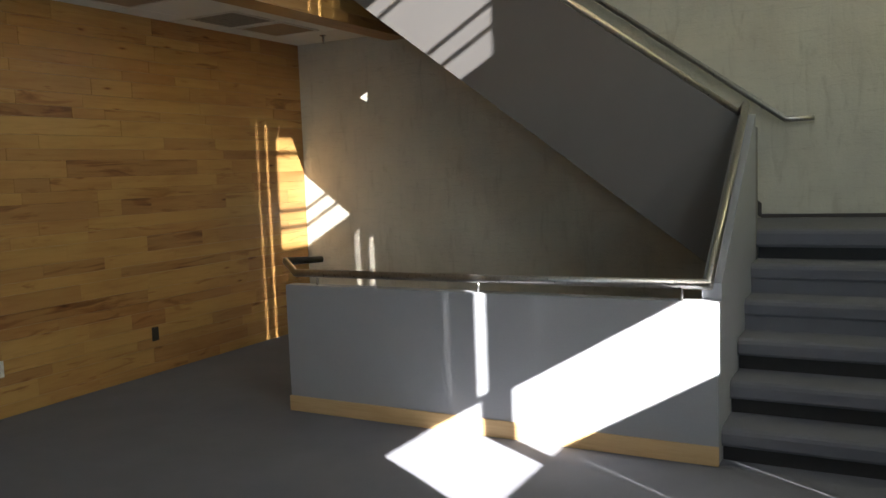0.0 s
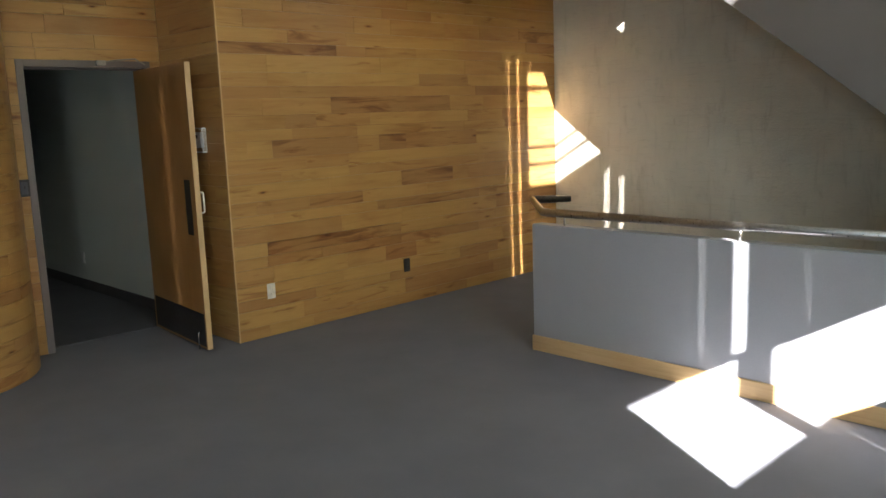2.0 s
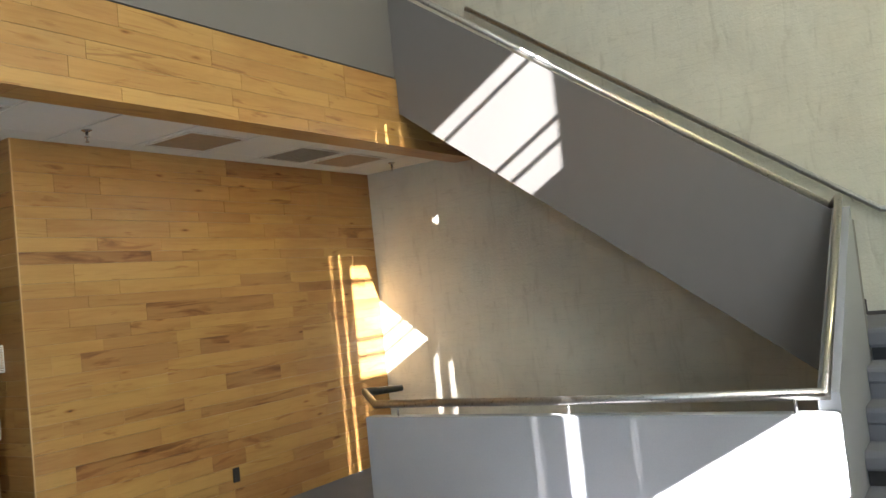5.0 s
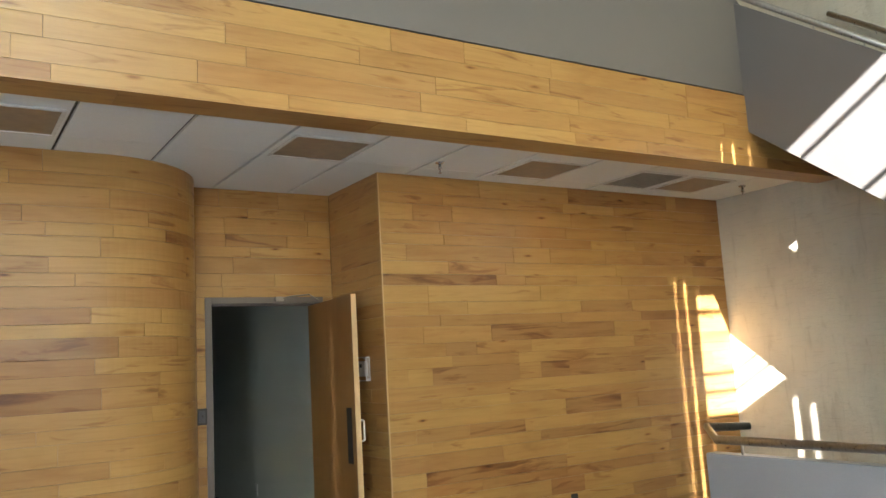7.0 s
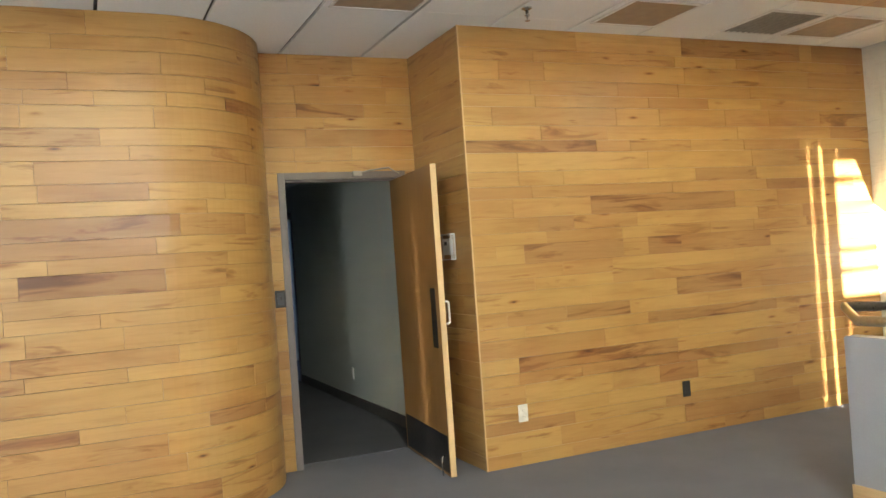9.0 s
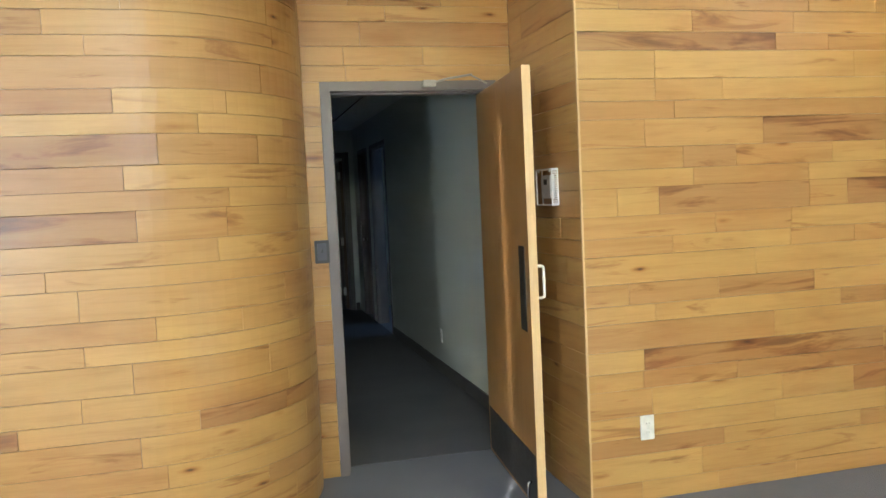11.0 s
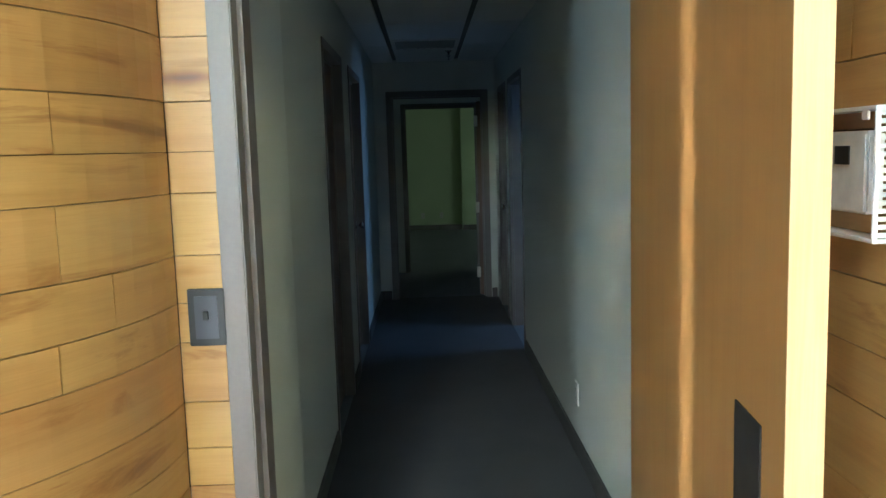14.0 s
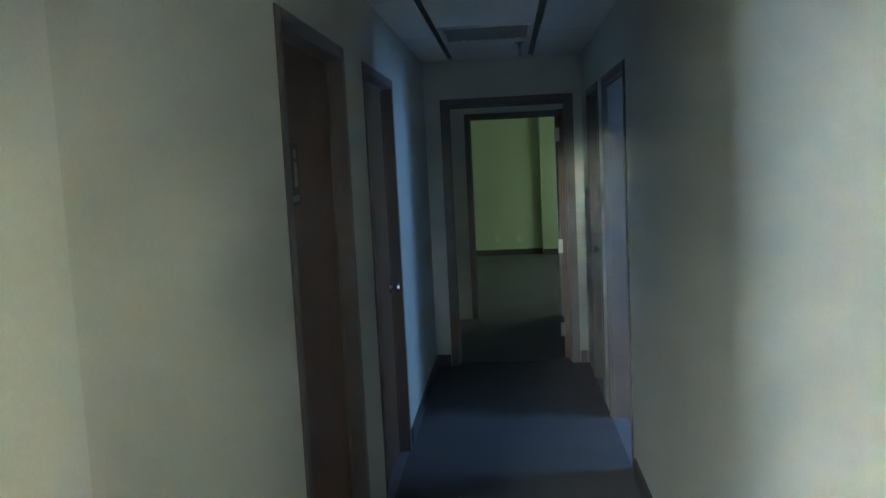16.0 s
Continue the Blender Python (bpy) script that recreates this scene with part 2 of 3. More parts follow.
def box(bm, x0, x1, y0, y1, z0, z1, bevel=0.0):
    v = [bm.verts.new(p) for p in ((x0, y0, z0), (x1, y0, z0), (x1, y1, z0), (x0, y1, z0),
                                   (x0, y0, z1), (x1, y0, z1), (x1, y1, z1), (x0, y1, z1))]
    fs = [bm.faces.new([v[i] for i in q]) for q in ((3, 2, 1, 0), (4, 5, 6, 7), (0, 1, 5, 4), (1, 2, 6, 5), (2, 3, 7, 6), (3, 0, 4, 7))]
    if bevel:
        es = list({e for f in fs for e in f.edges})
        bmesh.ops.bevel(bm, geom=es, offset=bevel, segments=2, affect="EDGES")
    return bm


def boxed(x0, x1, y0, y1, z0, z1, bevel=0.0):
    return box(bmesh.new(), x0, x1, y0, y1, z0, z1, bevel)


def grained(bm, axis=2):
    """UV in metres with u along the given axis."""
    uv = bm.loops.layers.uv.verify()
    for f in bm.faces:
        for l in f.loops:
            c = l.vert.co
            o = [c[i] for i in range(3) if i != axis]
            l[uv].uv = (c[axis] + 3.1, o[0] + o[1] + 7.7)
    return bm


def panelled(plane, at, thick, u, v, holes, bm=None):
    """A slab in the plane x=, y= or z= with rectangular holes (u0, u1, v0, v1); thick runs towards plus."""
    bm = bm or bmesh.new()
    us = sorted({u[0], u[1], *[min(max(h[i], u[0]), u[1]) for h in holes for i in (0, 1)]})
    vs = sorted({v[0], v[1], *[min(max(h[i], v[0]), v[1]) for h in holes for i in (2, 3)]})
    solid = {}
    for i in range(len(us) - 1):
        for j in range(len(vs) - 1):
            cu, cv = (us[i] + us[i + 1]) / 2, (vs[j] + vs[j + 1]) / 2
            solid[i, j] = not any(h[0] < cu < h[1] and h[2] < cv < h[3] for h in holes)
    made = {}

    def vert(a, b, w):
        if (a, b, w) not in made:
            q = at + w * thick
            made[a, b, w] = bm.verts.new({"x": (q, a, b), "y": (a, q, b), "z": (a, b, q)}[plane])
        return made[a, b, w]

    for (i, j), full in solid.items():
        if not full:
            continue
        a, b, c, d = us[i], us[i + 1], vs[j], vs[j + 1]
        for w in (0, 1):
            bm.faces.new([vert(a, c, w), vert(b, c, w), vert(b, d, w), vert(a, d, w)])
        for (di, dj), (p, q) in {(-1, 0): ((a, c), (a, d)), (1, 0): ((b, c), (b, d)), (0, -1): ((a, c), (b, c)), (0, 1): ((a, d), (b, d))}.items():
            if not solid.get((i + di, j + dj)):
                bm.faces.new([vert(*p, 0), vert(*q, 0), vert(*q, 1), vert(*p, 1)])
    return bm


def extruded(profile, plane, a, b):
    """A prism: the profile's points in the plane, run from a to b along the plane's normal."""
    bm = bmesh.new()
    def at(p, w):
        return {"x": (w, p[0], p[1]), "y": (p[0], w, p[1]), "z": (p[0], p[1], w)}[plane]
    lo, hi = [bm.verts.new(at(p, a)) for p in profile], [bm.verts.new(at(p, b)) for p in profile]
    bm.faces.new(lo), bm.faces.new(hi)
    for i in range(len(profile)):
        j = (i + 1) % len(profile)
        bm.faces.new((lo[i], lo[j], hi[j], hi[i]))
    return bm


def tube(points, r, sides=14, bm=None):
    bm = bm or bmesh.new()
    pts = [Vector(p) for p in points]
    rings, last = [], None
    for i, p in enumerate(pts):
        a = (p - pts[i - 1]).normalized() if i else None
        b = (pts[i + 1] - p).normalized() if i < len(pts) - 1 else None
        d = (a + b).normalized() if a and b else (a or b)
        k = 1 / max(0.5, d.dot(a or b))
        side = d.cross(Vector((0, 0, 1)))
        side = side.normalized() if side.length > 0.01 else Vector((1, 0, 0))
        if last and side.dot(last) < 0:
            side = -side
        last = side
        up = side.cross(d).normalized()
        rings.append([bm.verts.new(p + r * (math.cos(t) * side + math.sin(t) * up * (k if a and b else 1))) for t in (2 * math.pi * n / sides for n in range(sides))])
    for q, s in zip(rings, rings[1:]):
        for n in range(sides):
            bm.faces.new((q[n], q[n - 1], s[n - 1], s[n]))
    bm.faces.new(rings[0]), bm.faces.new(rings[-1])
    return bm


def lathe(profile, centre, axis="z", sides=20):
    """Turned shape: (radius, height) pairs round an axis."""
    bm = bmesh.new()
    cx, cy, cz = centre
    rings = []
    for r, hgt in profile:
        ring = []
        for n in range(sides):
            t = 2 * math.pi * n / sides
            c, s = r * math.cos(t), r * math.sin(t)
            ring.append(bm.verts.new({"z": (cx + c, cy + s, cz + hgt), "x": (cx + hgt, cy + c, cz + s), "y": (cx + c, cy + hgt, cz + s)}[axis]))
        rings.append(ring)
    for q, s in zip(rings, rings[1:]):
        for n in range(sides):
            bm.faces.new((q[n], q[n - 1], s[n - 1], s[n]))
    bm.faces.new(rings[0]), bm.faces.new(rings[-1])
    return bm


# ---- boards ----
RNG = random.Random(7)
ROWS_Z = [0.0, 0.09, 0.218]                              # three board widths in turn
while ROWS_Z[-1] < 2.8:
    ROWS_Z.append(ROWS_Z[-1] + (0.083, 0.100, 0.128)[len(ROWS_Z) % 3])
ROWS_Z[-1] = 2.93


def board(parent, place, u0, u1, v0, v1, segments=1, proud=0.012, wood=None):
    """One board: place(u, v, n) gives the world point; chamfered front edges."""
    c = 0.0011
    me = bpy.data.meshes.new("plank")
    us = [u0 + (u1 - u0) * i / segments for i in range(segments + 1)]
    verts, faces, uvs = [], [], []
    ou, ov = RNG.uniform(0, 60), RNG.uniform(0, 60)
    b0, b1 = RNG.uniform(-0.0016, 0.0010), RNG.uniform(-0.0016, 0.0010)
    for i, u in enumerate(us):
        uf = min(max(u, u0 + c), u1 - c)
        for uu, v, n in ((u, v0, 0), (u, v0, proud - c), (uf, v0 + c, proud + b0), (uf, v1 - c, proud + b1), (u, v1, proud - c), (u, v1, 0)):
            verts.append(place(uu, v, n))
            uvs.append((uu + ou, v + ov))
    for i in range(segments):
        a, b = 6 * i, 6 * i + 6
        faces += [(a + k, b + k, b + k + 1, a + k + 1) for k in range(5)]
    a, b = 0, 6 * segments
    faces += [(0, 1, 4, 5), (1, 2, 3, 4), (b, b + 5, b + 4, b + 1), (b + 1, b + 4, b + 3, b + 2)]
    me.from_pydata(verts, [], faces)
    layer = me.uv_layers.new(name="UVMap")
    for l in me.loops:
        layer.data[l.index].uv = uvs[l.vertex_index]
    me.materials.append(wood or OAK)
    ob = new("plank", me)
    ob.parent = parent
    return ob


def boarded(parent, place, length, rows, holes=(), segments=lambda u0, u1: 1, lo=0.35, hi=1.25, dark=()):
    """Courses of boards with random butt joints, kept clear of the holes (u0, u1, v0, v1); dark: heartwood boards (u0, u1, height)."""
    for v0, v1 in zip(rows, rows[1:]):
        spans = [(0.0, length)]
        for h in holes:
            if v0 + 0.01 < h[3] and v1 - 0.01 > h[2]:
                spans = [q for a, b in spans for q in ((a, min(b, h[0])), (max(a, h[1]), b)) if q[1] - q[0] > 0.01]
        for d0, d1, h in dark:
            if v0 < h < v1:
                spans = [q for a, b in spans for q in ((a, min(b, d0)), (max(a, d1), b)) if q[1] - q[0] > 0.01]
                board(parent, place, d0 + 0.0008, d1 - 0.0008, v0 + 0.0008, v1 - 0.0008, segments(d0, d1), wood=OAK_RED)
        for a, b in spans:
            u = a
            first = True
            while u < b - 0.005:
                e = u + RNG.uniform(lo, hi) * (RNG.uniform(0.3, 1) if first else 1)
                first = False
                if b - e < 0.18:
                    e = b
                board(parent, place, u + 0.0008, e - 0.0008, v0 + 0.0008, v1 - 0.0008, segments(u, e))
                u = e


# ---- large structure ----
CEIL, ROOF, FLOOR2 = 2.93, 7.1, 3.31
WA, DW, RET, CONC = -5.28, -6.16, 3.96, 7.73            # board wall, door wall, return, plaster wall
HALF, GUARD, BALC = 5.183, 6.55, -3.96                  # half wall, upper guard, balcony front
CL, CR, CEND, CCEIL = 2.84, 4.06, -12.87, 2.42          # corridor
CX, CY, CRAD = -6.16, 2.05, 0.77                        # rounded corner of the curved board wall

structure("floor", panelled("z", -0.15, 0.15, (-20.6, 2.6), (-3.2, 7.93), [(-3.41, -0.79, HALF + 0.1, CONC), (-20.7, DW - 0.0, 7.3, 8)]), CARPET,
          "dark blue-grey short-pile carpet floor, slightly worn", "floor")
structure("stairwell_floor", boxed(-3.6, -0.6, HALF, CONC, -1.9, -1.8), CARPET, "dark grey carpet at the foot of the stairwell", "floor")
structure("stairwell_wall", panelled("z", -1.8, 1.65, (-3.51, -0.69), (HALF, CONC + 0.1), [(-3.41, -0.79, HALF + 0.1, CONC)]), WHITE_WALL,
          "plain painted wall lining the stairwell", "wall")
structure("wall_north", panelled("y", CONC, 0.2, (-7.2, 2.6), (-1.9, ROOF), [(-7.3, WA - 0.1, -2, FLOOR2)]), CONCRETE,
          "rough buff plaster wall with trowel marks", "wall")
structure("wall_south", panelled("y", -3.2, 0.2, (-7.2, 2.6), (0, ROOF), [(-3.4, 1.0, 0.8, 4.0)]), WHITE_WALL, "unseen plain painted wall with an opening added for the fill lamp", "wall")
structure("roof", panelled("z", ROOF, 0.15, (-7.4, 2.7), (-3.4, 7.95), []), TILE, "plain white upper ceiling of the stair hall", "ceiling")
structure("wall_east", panelled("x", EAST, 0.2, (-3.2, 7.93), (0, ROOF), [(1.3, 3.75, 1.2, 7.0), (-2.9, 0.6, 0.4, 7.0), (5.9, 7.4, 1.9, 5.5)]), WHITE_WALL,
          "plain painted wall with tall windows", "wall")
structure("upper_wall_west", grained(boxed(-5.52, -5.32, -3.2, CONC, FLOOR2, ROOF), 1), OAK_DOOR, "oak-clad wall of the upper landing", "wall")
structure("upper_floor", panelled("z", FLOOR2 - 0.2, 0.2, (-7.2, BALC - 0.12), (-3.2, CONC), []), CARPET, "grey carpet of the upper landing", "floor")

# window shades in the tall glazing: panels with open panes and narrow gaps
# unseen panels; openings are traced back from the sun patches they cast
_panes = [(1.64, 2.40, 2.28, 2.78), (2.53, 3.29, 2.28, 2.765), (2.53, 3.47, 5.30, 5.49), (2.53, 3.47, 5.53, 5.66), (2.53, 3.47, 5.70, 6.24), (2.53, 3.47, 6.28, 6.41),
          (2.39, 2.43, 2.82, 3.9), (2.377, 2.387, 4.4, 6.70), (2.2665, 2.2715, 2.9, 3.6), (2.244, 2.251, 4.4, 6.70), (2.6325, 2.637, 2.85, 3.35), (2.570, 2.576, 4.4, 5.25), (2.570, 2.576, 6.45, 6.70),
          (3.337, 3.346, 4.4, 5.09), (3.442, 3.451, 4.4, 4.93), (3.387, 3.395, 1.4, 1.75), (2.657, 2.664, 1.86, 2.2)]
window_1 = structure("window_1", panelled("x", EAST + 0.02, 0.006, (1.3, 3.75), (1.2, 7.0), _panes), SHADE, "unseen tall window, shades with narrow gaps cut to shape the sun", "window")
# unseen filter that weakens the upper sun patches
part("sun_dimmer", boxed(EAST + 0.034, EAST + 0.036, 2.5, 3.5, 5.28, 6.43), DIMMER, window_1, "unseen grey filter added to dim the sun through the upper panes")
# first opening is added: an unseen floor patch whose bounce lifts the ceiling
structure("window_2", panelled("x", EAST + 0.02, 0.006, (-2.9, 0.6), (0.4, 7.0), [(-2.7, -0.6, 0.5, 0.75), (-2.0, -1.16, 2.75, 3.25), (-1.314, -1.309, 4.55, 6.62), (-1.293, -1.290, 6.7, 6.97)]), SHADE,
          "unseen tall window, shade openings added to shape the sun", "window")
structure("window_4", boxed(EAST + 0.02, EAST + 0.03, 5.9, 7.4, 1.9, 5.5), SHADE, "window beside the stair landing behind a drawn shade", "window")
# unseen panel that closes the made-up south opening
structure("fill_backing", boxed(-3.4, 1.0, -3.1, -3.09, 0.8, 4.0), SHADE, "unseen panel closing the opening behind the south fill lamp", "window")

# unseen blockers outside both rooms, so only their lamps light them
structure("sky_block_side", boxed(-11.7, -10.3, 7.42, 7.44, 0.7, 2.6), SHADE, "unseen panel added to keep sky light out of the side room", "window")
structure("sky_block_far", boxed(-18.4, -16.2, 7.14, 7.16, 0.7, 2.5), SHADE, "unseen panel added to keep sky light out of the far room", "window")

# board-clad walls: a dark backing, then the boards
wall_a = structure("wall_west", boxed(WA - 0.2, WA - 0.012, RET + 0.012, CONC, 0, CEIL), JOINT_PALE, "wall of varnished oak boards in random lengths", "wall")
DARK_A = [(0.0, 1.03, 2.12), (1.85, 3.05, 2.84), (0.52, 0.80, 1.59), (0.39, 1.20, 1.40), (1.42, 1.72, 1.40), (0.95, 2.26, 1.70), (1.37, 2.61, 0.88), (0.29, 1.62, 0.66),
          (1.65, 2.27, 1.08), (2.33, 2.85, 0.35), (0.69, 1.22, 0.97), (2.6, 3.2, 1.85), (1.9, 2.5, 1.95)]
boarded(wall_a, lambda u, v, n: (WA - 0.012 + n, RET + u, v), CONC - RET, ROWS_Z, dark=DARK_A)
structure("corner_trim", grained(boxed(WA - 0.012, WA + 0.002, RET - 0.002, RET + 0.008, 0, CEIL, 0.001)), OAK_EDGE, "pale oak corner bead", "trim")
wall_ret = structure("wall_return", boxed(DW - 0.012, WA - 0.2, RET + 0.012, RET + 0.1, 0, CEIL), JOINT, "short return wall of varnished oak boards", "wall")
boarded(wall_ret, lambda u, v, n: (WA - u, RET + 0.012 - n, v), WA - DW, ROWS_Z, (), lambda a, b: 1, 0.5, 1.2)
DOOR_Y0, DOOR_Y1, DOOR_TOP = 2.915, 3.875, 2.085
wall_door = structure("wall_door", panelled("x", DW - 0.14, 0.128, (CY + CRAD - 0.02, RET + 0.1), (0, CEIL), [(DOOR_Y0 + 0.01, DOOR_Y1 - 0.01, -1, DOOR_TOP - 0.01)]), JOINT,
                      "wall of varnished oak boards round a doorway", "wall")
_near = min(ROWS_Z, key=lambda z: abs(z - DOOR_TOP))
boarded(wall_door, lambda u, v, n: (DW - 0.012 + n, CY + CRAD + u, v), RET - CY - CRAD, [DOOR_TOP if z == _near else z for z in ROWS_Z],
        [(DOOR_Y0 - CY - CRAD, DOOR_Y1 - CY - CRAD, -1, DOOR_TOP)], lambda a, b: 1, 0.3, 0.8)
ARC = CRAD * math.pi / 2


def round_place(u, v, n):
    r = CRAD - 0.012 + n
    if u < ARC:
        t = math.pi / 2 - u / CRAD
        return (CX + r * math.cos(t), CY + r * math.sin(t), v)
    return (CX + r, CY - (u - ARC), v)


_prof = [(CX + (CRAD - 0.013) * math.cos(t), CY + (CRAD - 0.013) * math.sin(t)) for t in (math.pi / 2 * (1 - i / 20) for i in range(21))]
_prof += [(CX + CRAD - 0.013, -3.0), (CX + CRAD - 0.2, -3.0), (CX + CRAD - 0.2, CY), (CX, CY + CRAD - 0.2)]
wall_round = structure("wall_curved", extruded(_prof, "z", 0, CEIL), JOINT, "curved wall of varnished oak boards", "wall")
boarded(wall_round, round_place, ARC + CY + 0.9, ROWS_Z, (), lambda a, b: max(2, int((b - a) / 0.055)) if a < ARC else 1,
        dark=[(1.20, 1.95, 1.40), (1.10, 2.05, 1.70), (1.70, 2.10, 0.57), (1.95, 2.20, 0.88), (0.55, 1.0, 0.57), (0.95, 1.35, 0.15), (0.2, 0.75, 2.45), (1.5, 2.1, 2.2)])
boarded(wall_round, lambda u, v, n: round_place(u + ARC + CY + 0.9, v, n), 2.0, ROWS_Z, (), lambda a, b: 1, 1.0, 1.6)

# hall ceiling: tiles with dark open joints across
_bm = bmesh.new()
_ys = [-3.0] + [1.78 - 0.604 * k for k in range(7, 0, -1)] + [1.78 + 0.604 * k for k in range(10)] + [CONC]
for y0, y1 in zip(_ys, _ys[1:]):
    box(_bm, -6.3, -5.06, y0 + 0.011, y1 - 0.011, CEIL, CEIL + 0.02)
    box(_bm, -5.056, BALC - 0.2, y0 + 0.011, y1 - 0.011, CEIL, CEIL + 0.02)
structure("ceiling", _bm, TILE, "white acoustic ceiling tiles with dark joints", "ceiling")
structure("ceiling_void", boxed(-6.3, BALC - 0.12, -3.0, CONC, CEIL + 0.021, CEIL + 0.1), BLACK, "dark void above the ceiling joints", "ceiling")

# balcony front: boards below, painted guard above
FB, FT = 2.865, 3.445
fascia = structure("fascia", boxed(BALC - 0.2, BALC - 0.012, -3.0, CONC, FB + 0.012, FT), JOINT, "oak-boarded front edge of the upper landing", "trim")
_fr = [FB, 2.955, 3.075, 3.185, 3.30, FT - 0.006]
boarded(fascia, lambda u, v, n: (BALC - 0.012 + n, -3.0 + u, v), CONC + 3.0, _fr, (), lambda a, b: 1, 0.5, 1.6)
_ends = [-3.0, -1.3, 0.2, 1.9, 3.3, 4.9, 6.4, CONC]
for a, b in zip(_ends, _ends[1:]):
    board(fascia, lambda u, v, n: (BALC - v, u, FB + 0.012 - n), a, b - 0.001, 0.0, 0.235)

# corridor
LD1, LD2 = (-9.61, -8.66), (-10.99, -10.05)             # doors in the corridor's south wall
RD1, RD2 = (-11.52, -10.56), (-12.46, -11.76)           # doorways in its north wall
SPLAY = -7.5                                            # where the splayed wall behind the door meets the corridor
structure("corridor_wall_splay", extruded([(SPLAY, CL), (DW - 0.145, CL - 0.06), (DW - 0.145, CL - 0.25), (SPLAY, CL - 0.12)], "z", 0, CEIL), WHITE_WALL,
          "off-white painted wall splaying out behind the door", "wall")
structure("corridor_wall_south", panelled("y", CL - 0.12, 0.12, (CEND, SPLAY), (0, CEIL), [(*d, -1, 2.11) for d in (LD1, LD2)]), BUFF_WALL,
          "buff painted corridor wall", "wall")
# thin sheet over the floor, coloured dark for the corridor's shade
structure("corridor_floor", boxed(CEND - 0.1, DW - 0.14, CL, CR, 0.0, 0.004), CARPET_SHADED, "corridor carpet sheet, near-black with shade put into its colour, slightly worn", "floor")
# unseen light block; no rooms are built behind these doors
structure("corridor_backing_south", boxed(CEND - 0.12, SPLAY, CL - 0.26, CL - 0.123, 0, CEIL), WHITE_WALL, "unseen backing added to stop light leaking under the corridor doors", "wall")
structure("corridor_wall_north", panelled("y", CR, 0.12, (CEND, DW - 0.14), (0, CEIL), [(*d, -1, 2.11) for d in (RD1, RD2)]), WHITE_WALL,
          "off-white painted corridor wall", "wall")
structure("corridor_wall_end", panelled("x", CEND - 0.12, 0.12, (CL - 0.12, CR + 0.12), (0, CEIL), [(2.98, 3.97, -1, 2.125)]), WHITE_WALL,
          "off-white wall with an open doorway at the corridor's end", "wall")
_bm = bmesh.new()
for y0, y1 in ((CL - 0.2, 3.05), (3.08, 3.66), (3.69, CR)):
    _xs = [CEND, -12.75, -11.55, -10.35, -9.15, -7.95, -6.75, DW - 0.14]
    for a, b in zip(_xs, _xs[1:]):
        box(_bm, a + 0.006, b - 0.006, y0 + 0.006, y1 - 0.006, CCEIL, CCEIL + 0.02)
structure("corridor_ceiling", _bm, TILE, "white ceiling tiles on a dark grid", "ceiling")
structure("corridor_ceiling_void", boxed(CEND - 0.2, DW - 0.145, CL - 0.24, CR + 0.1, CCEIL + 0.021, CCEIL + 0.08), BLACK, "dark void above the corridor ceiling", "ceiling")
structure("door_1_reveal", boxed(DW - 0.15, DW - 0.14, CL - 0.25, DOOR_Y0, 0, CEIL), WHITE_WALL, "painted wall beside the doorway", "wall")

# vestibule and far room
structure("vestibule_wall", boxed(-14.8, CEND - 0.12, 2.6, 2.72, 0, 2.6), WHITE_WALL, "off-white wall of the dark vestibule", "wall")
structure("vestibule_wall_north", boxed(-14.8, CEND - 0.12, 4.5, 4.62, 0, 2.6), WHITE_WALL, "off-white wall of the dark vestibule", "wall")
structure("vestibule_ceiling", boxed(-14.8, CEND - 0.12, 2.6, 4.62, 2.4, 2.5), TILE, "plain ceiling of the vestibule", "ceiling")
structure("far_wall_east", panelled("x", -14.92, 0.12, (0.5, 7.2), (0, 2.7), [(3.06, 4.02, -1, 2.1)]), WHITE_WALL, "off-white wall with a doorway", "wall")
structure("far_wall_west", panelled("x", -20.42, 0.12, (0.5, 7.2), (0, 2.7), []), GREEN_WALL, "pale green painted wall of the far room", "wall")
structure("far_wall_pier", boxed(-20.31, -20.12, 4.02, 7.2, 0, 2.7), GREEN_WALL, "pale green pier of the far room", "wall")
structure("far_wall_south", boxed(-20.42, -14.8, 0.4, 0.5, 0, 2.7), GREEN_WALL, "pale green wall of the far room", "wall")
structure("far_wall_north", panelled("y", 7.0, 0.12, (-20.42, -14.8), (0, 2.7), [(-18.3, -16.3, 0.8, 2.4)]), GREEN_WALL, "pale green wall with a window", "wall")
structure("far_ceiling", boxed(-20.42, -14.8, 0.4, 7.2, 2.6, 2.7), TILE, "plain ceiling of the far room", "ceiling")
structure("side_room_wall", panelled("y", 7.3, 0.1, (-14.8, -9.5), (0, 2.7), [(-11.6, -10.4, 0.8, 2.5)]), WHITE_WALL, "painted wall of the side room with a window", "wall")
structure("side_room_wall_east", boxed(-9.6, -9.5, CR + 0.12, 7.3, 0, 2.7), WHITE_WALL, "painted wall of the side room", "wall")
structure("side_room_wall_west", boxed(-14.8, -14.7, CR + 0.12, 7.3, 0, 2.7), WHITE_WALL, "painted wall of the side room", "wall")
structure("side_room_ceiling", boxed(-14.8, -9.5, CR + 0.12, 7.3, 2.6, 2.7), TILE, "plain ceiling of the side room", "ceiling")

# skirtings
structure("baseboard_1", boxed(LD1[1] + 0.05, SPLAY, CL, CL + 0.012, 0, 0.1), DARK_BASE, "dark rubber skirting", "skirting")
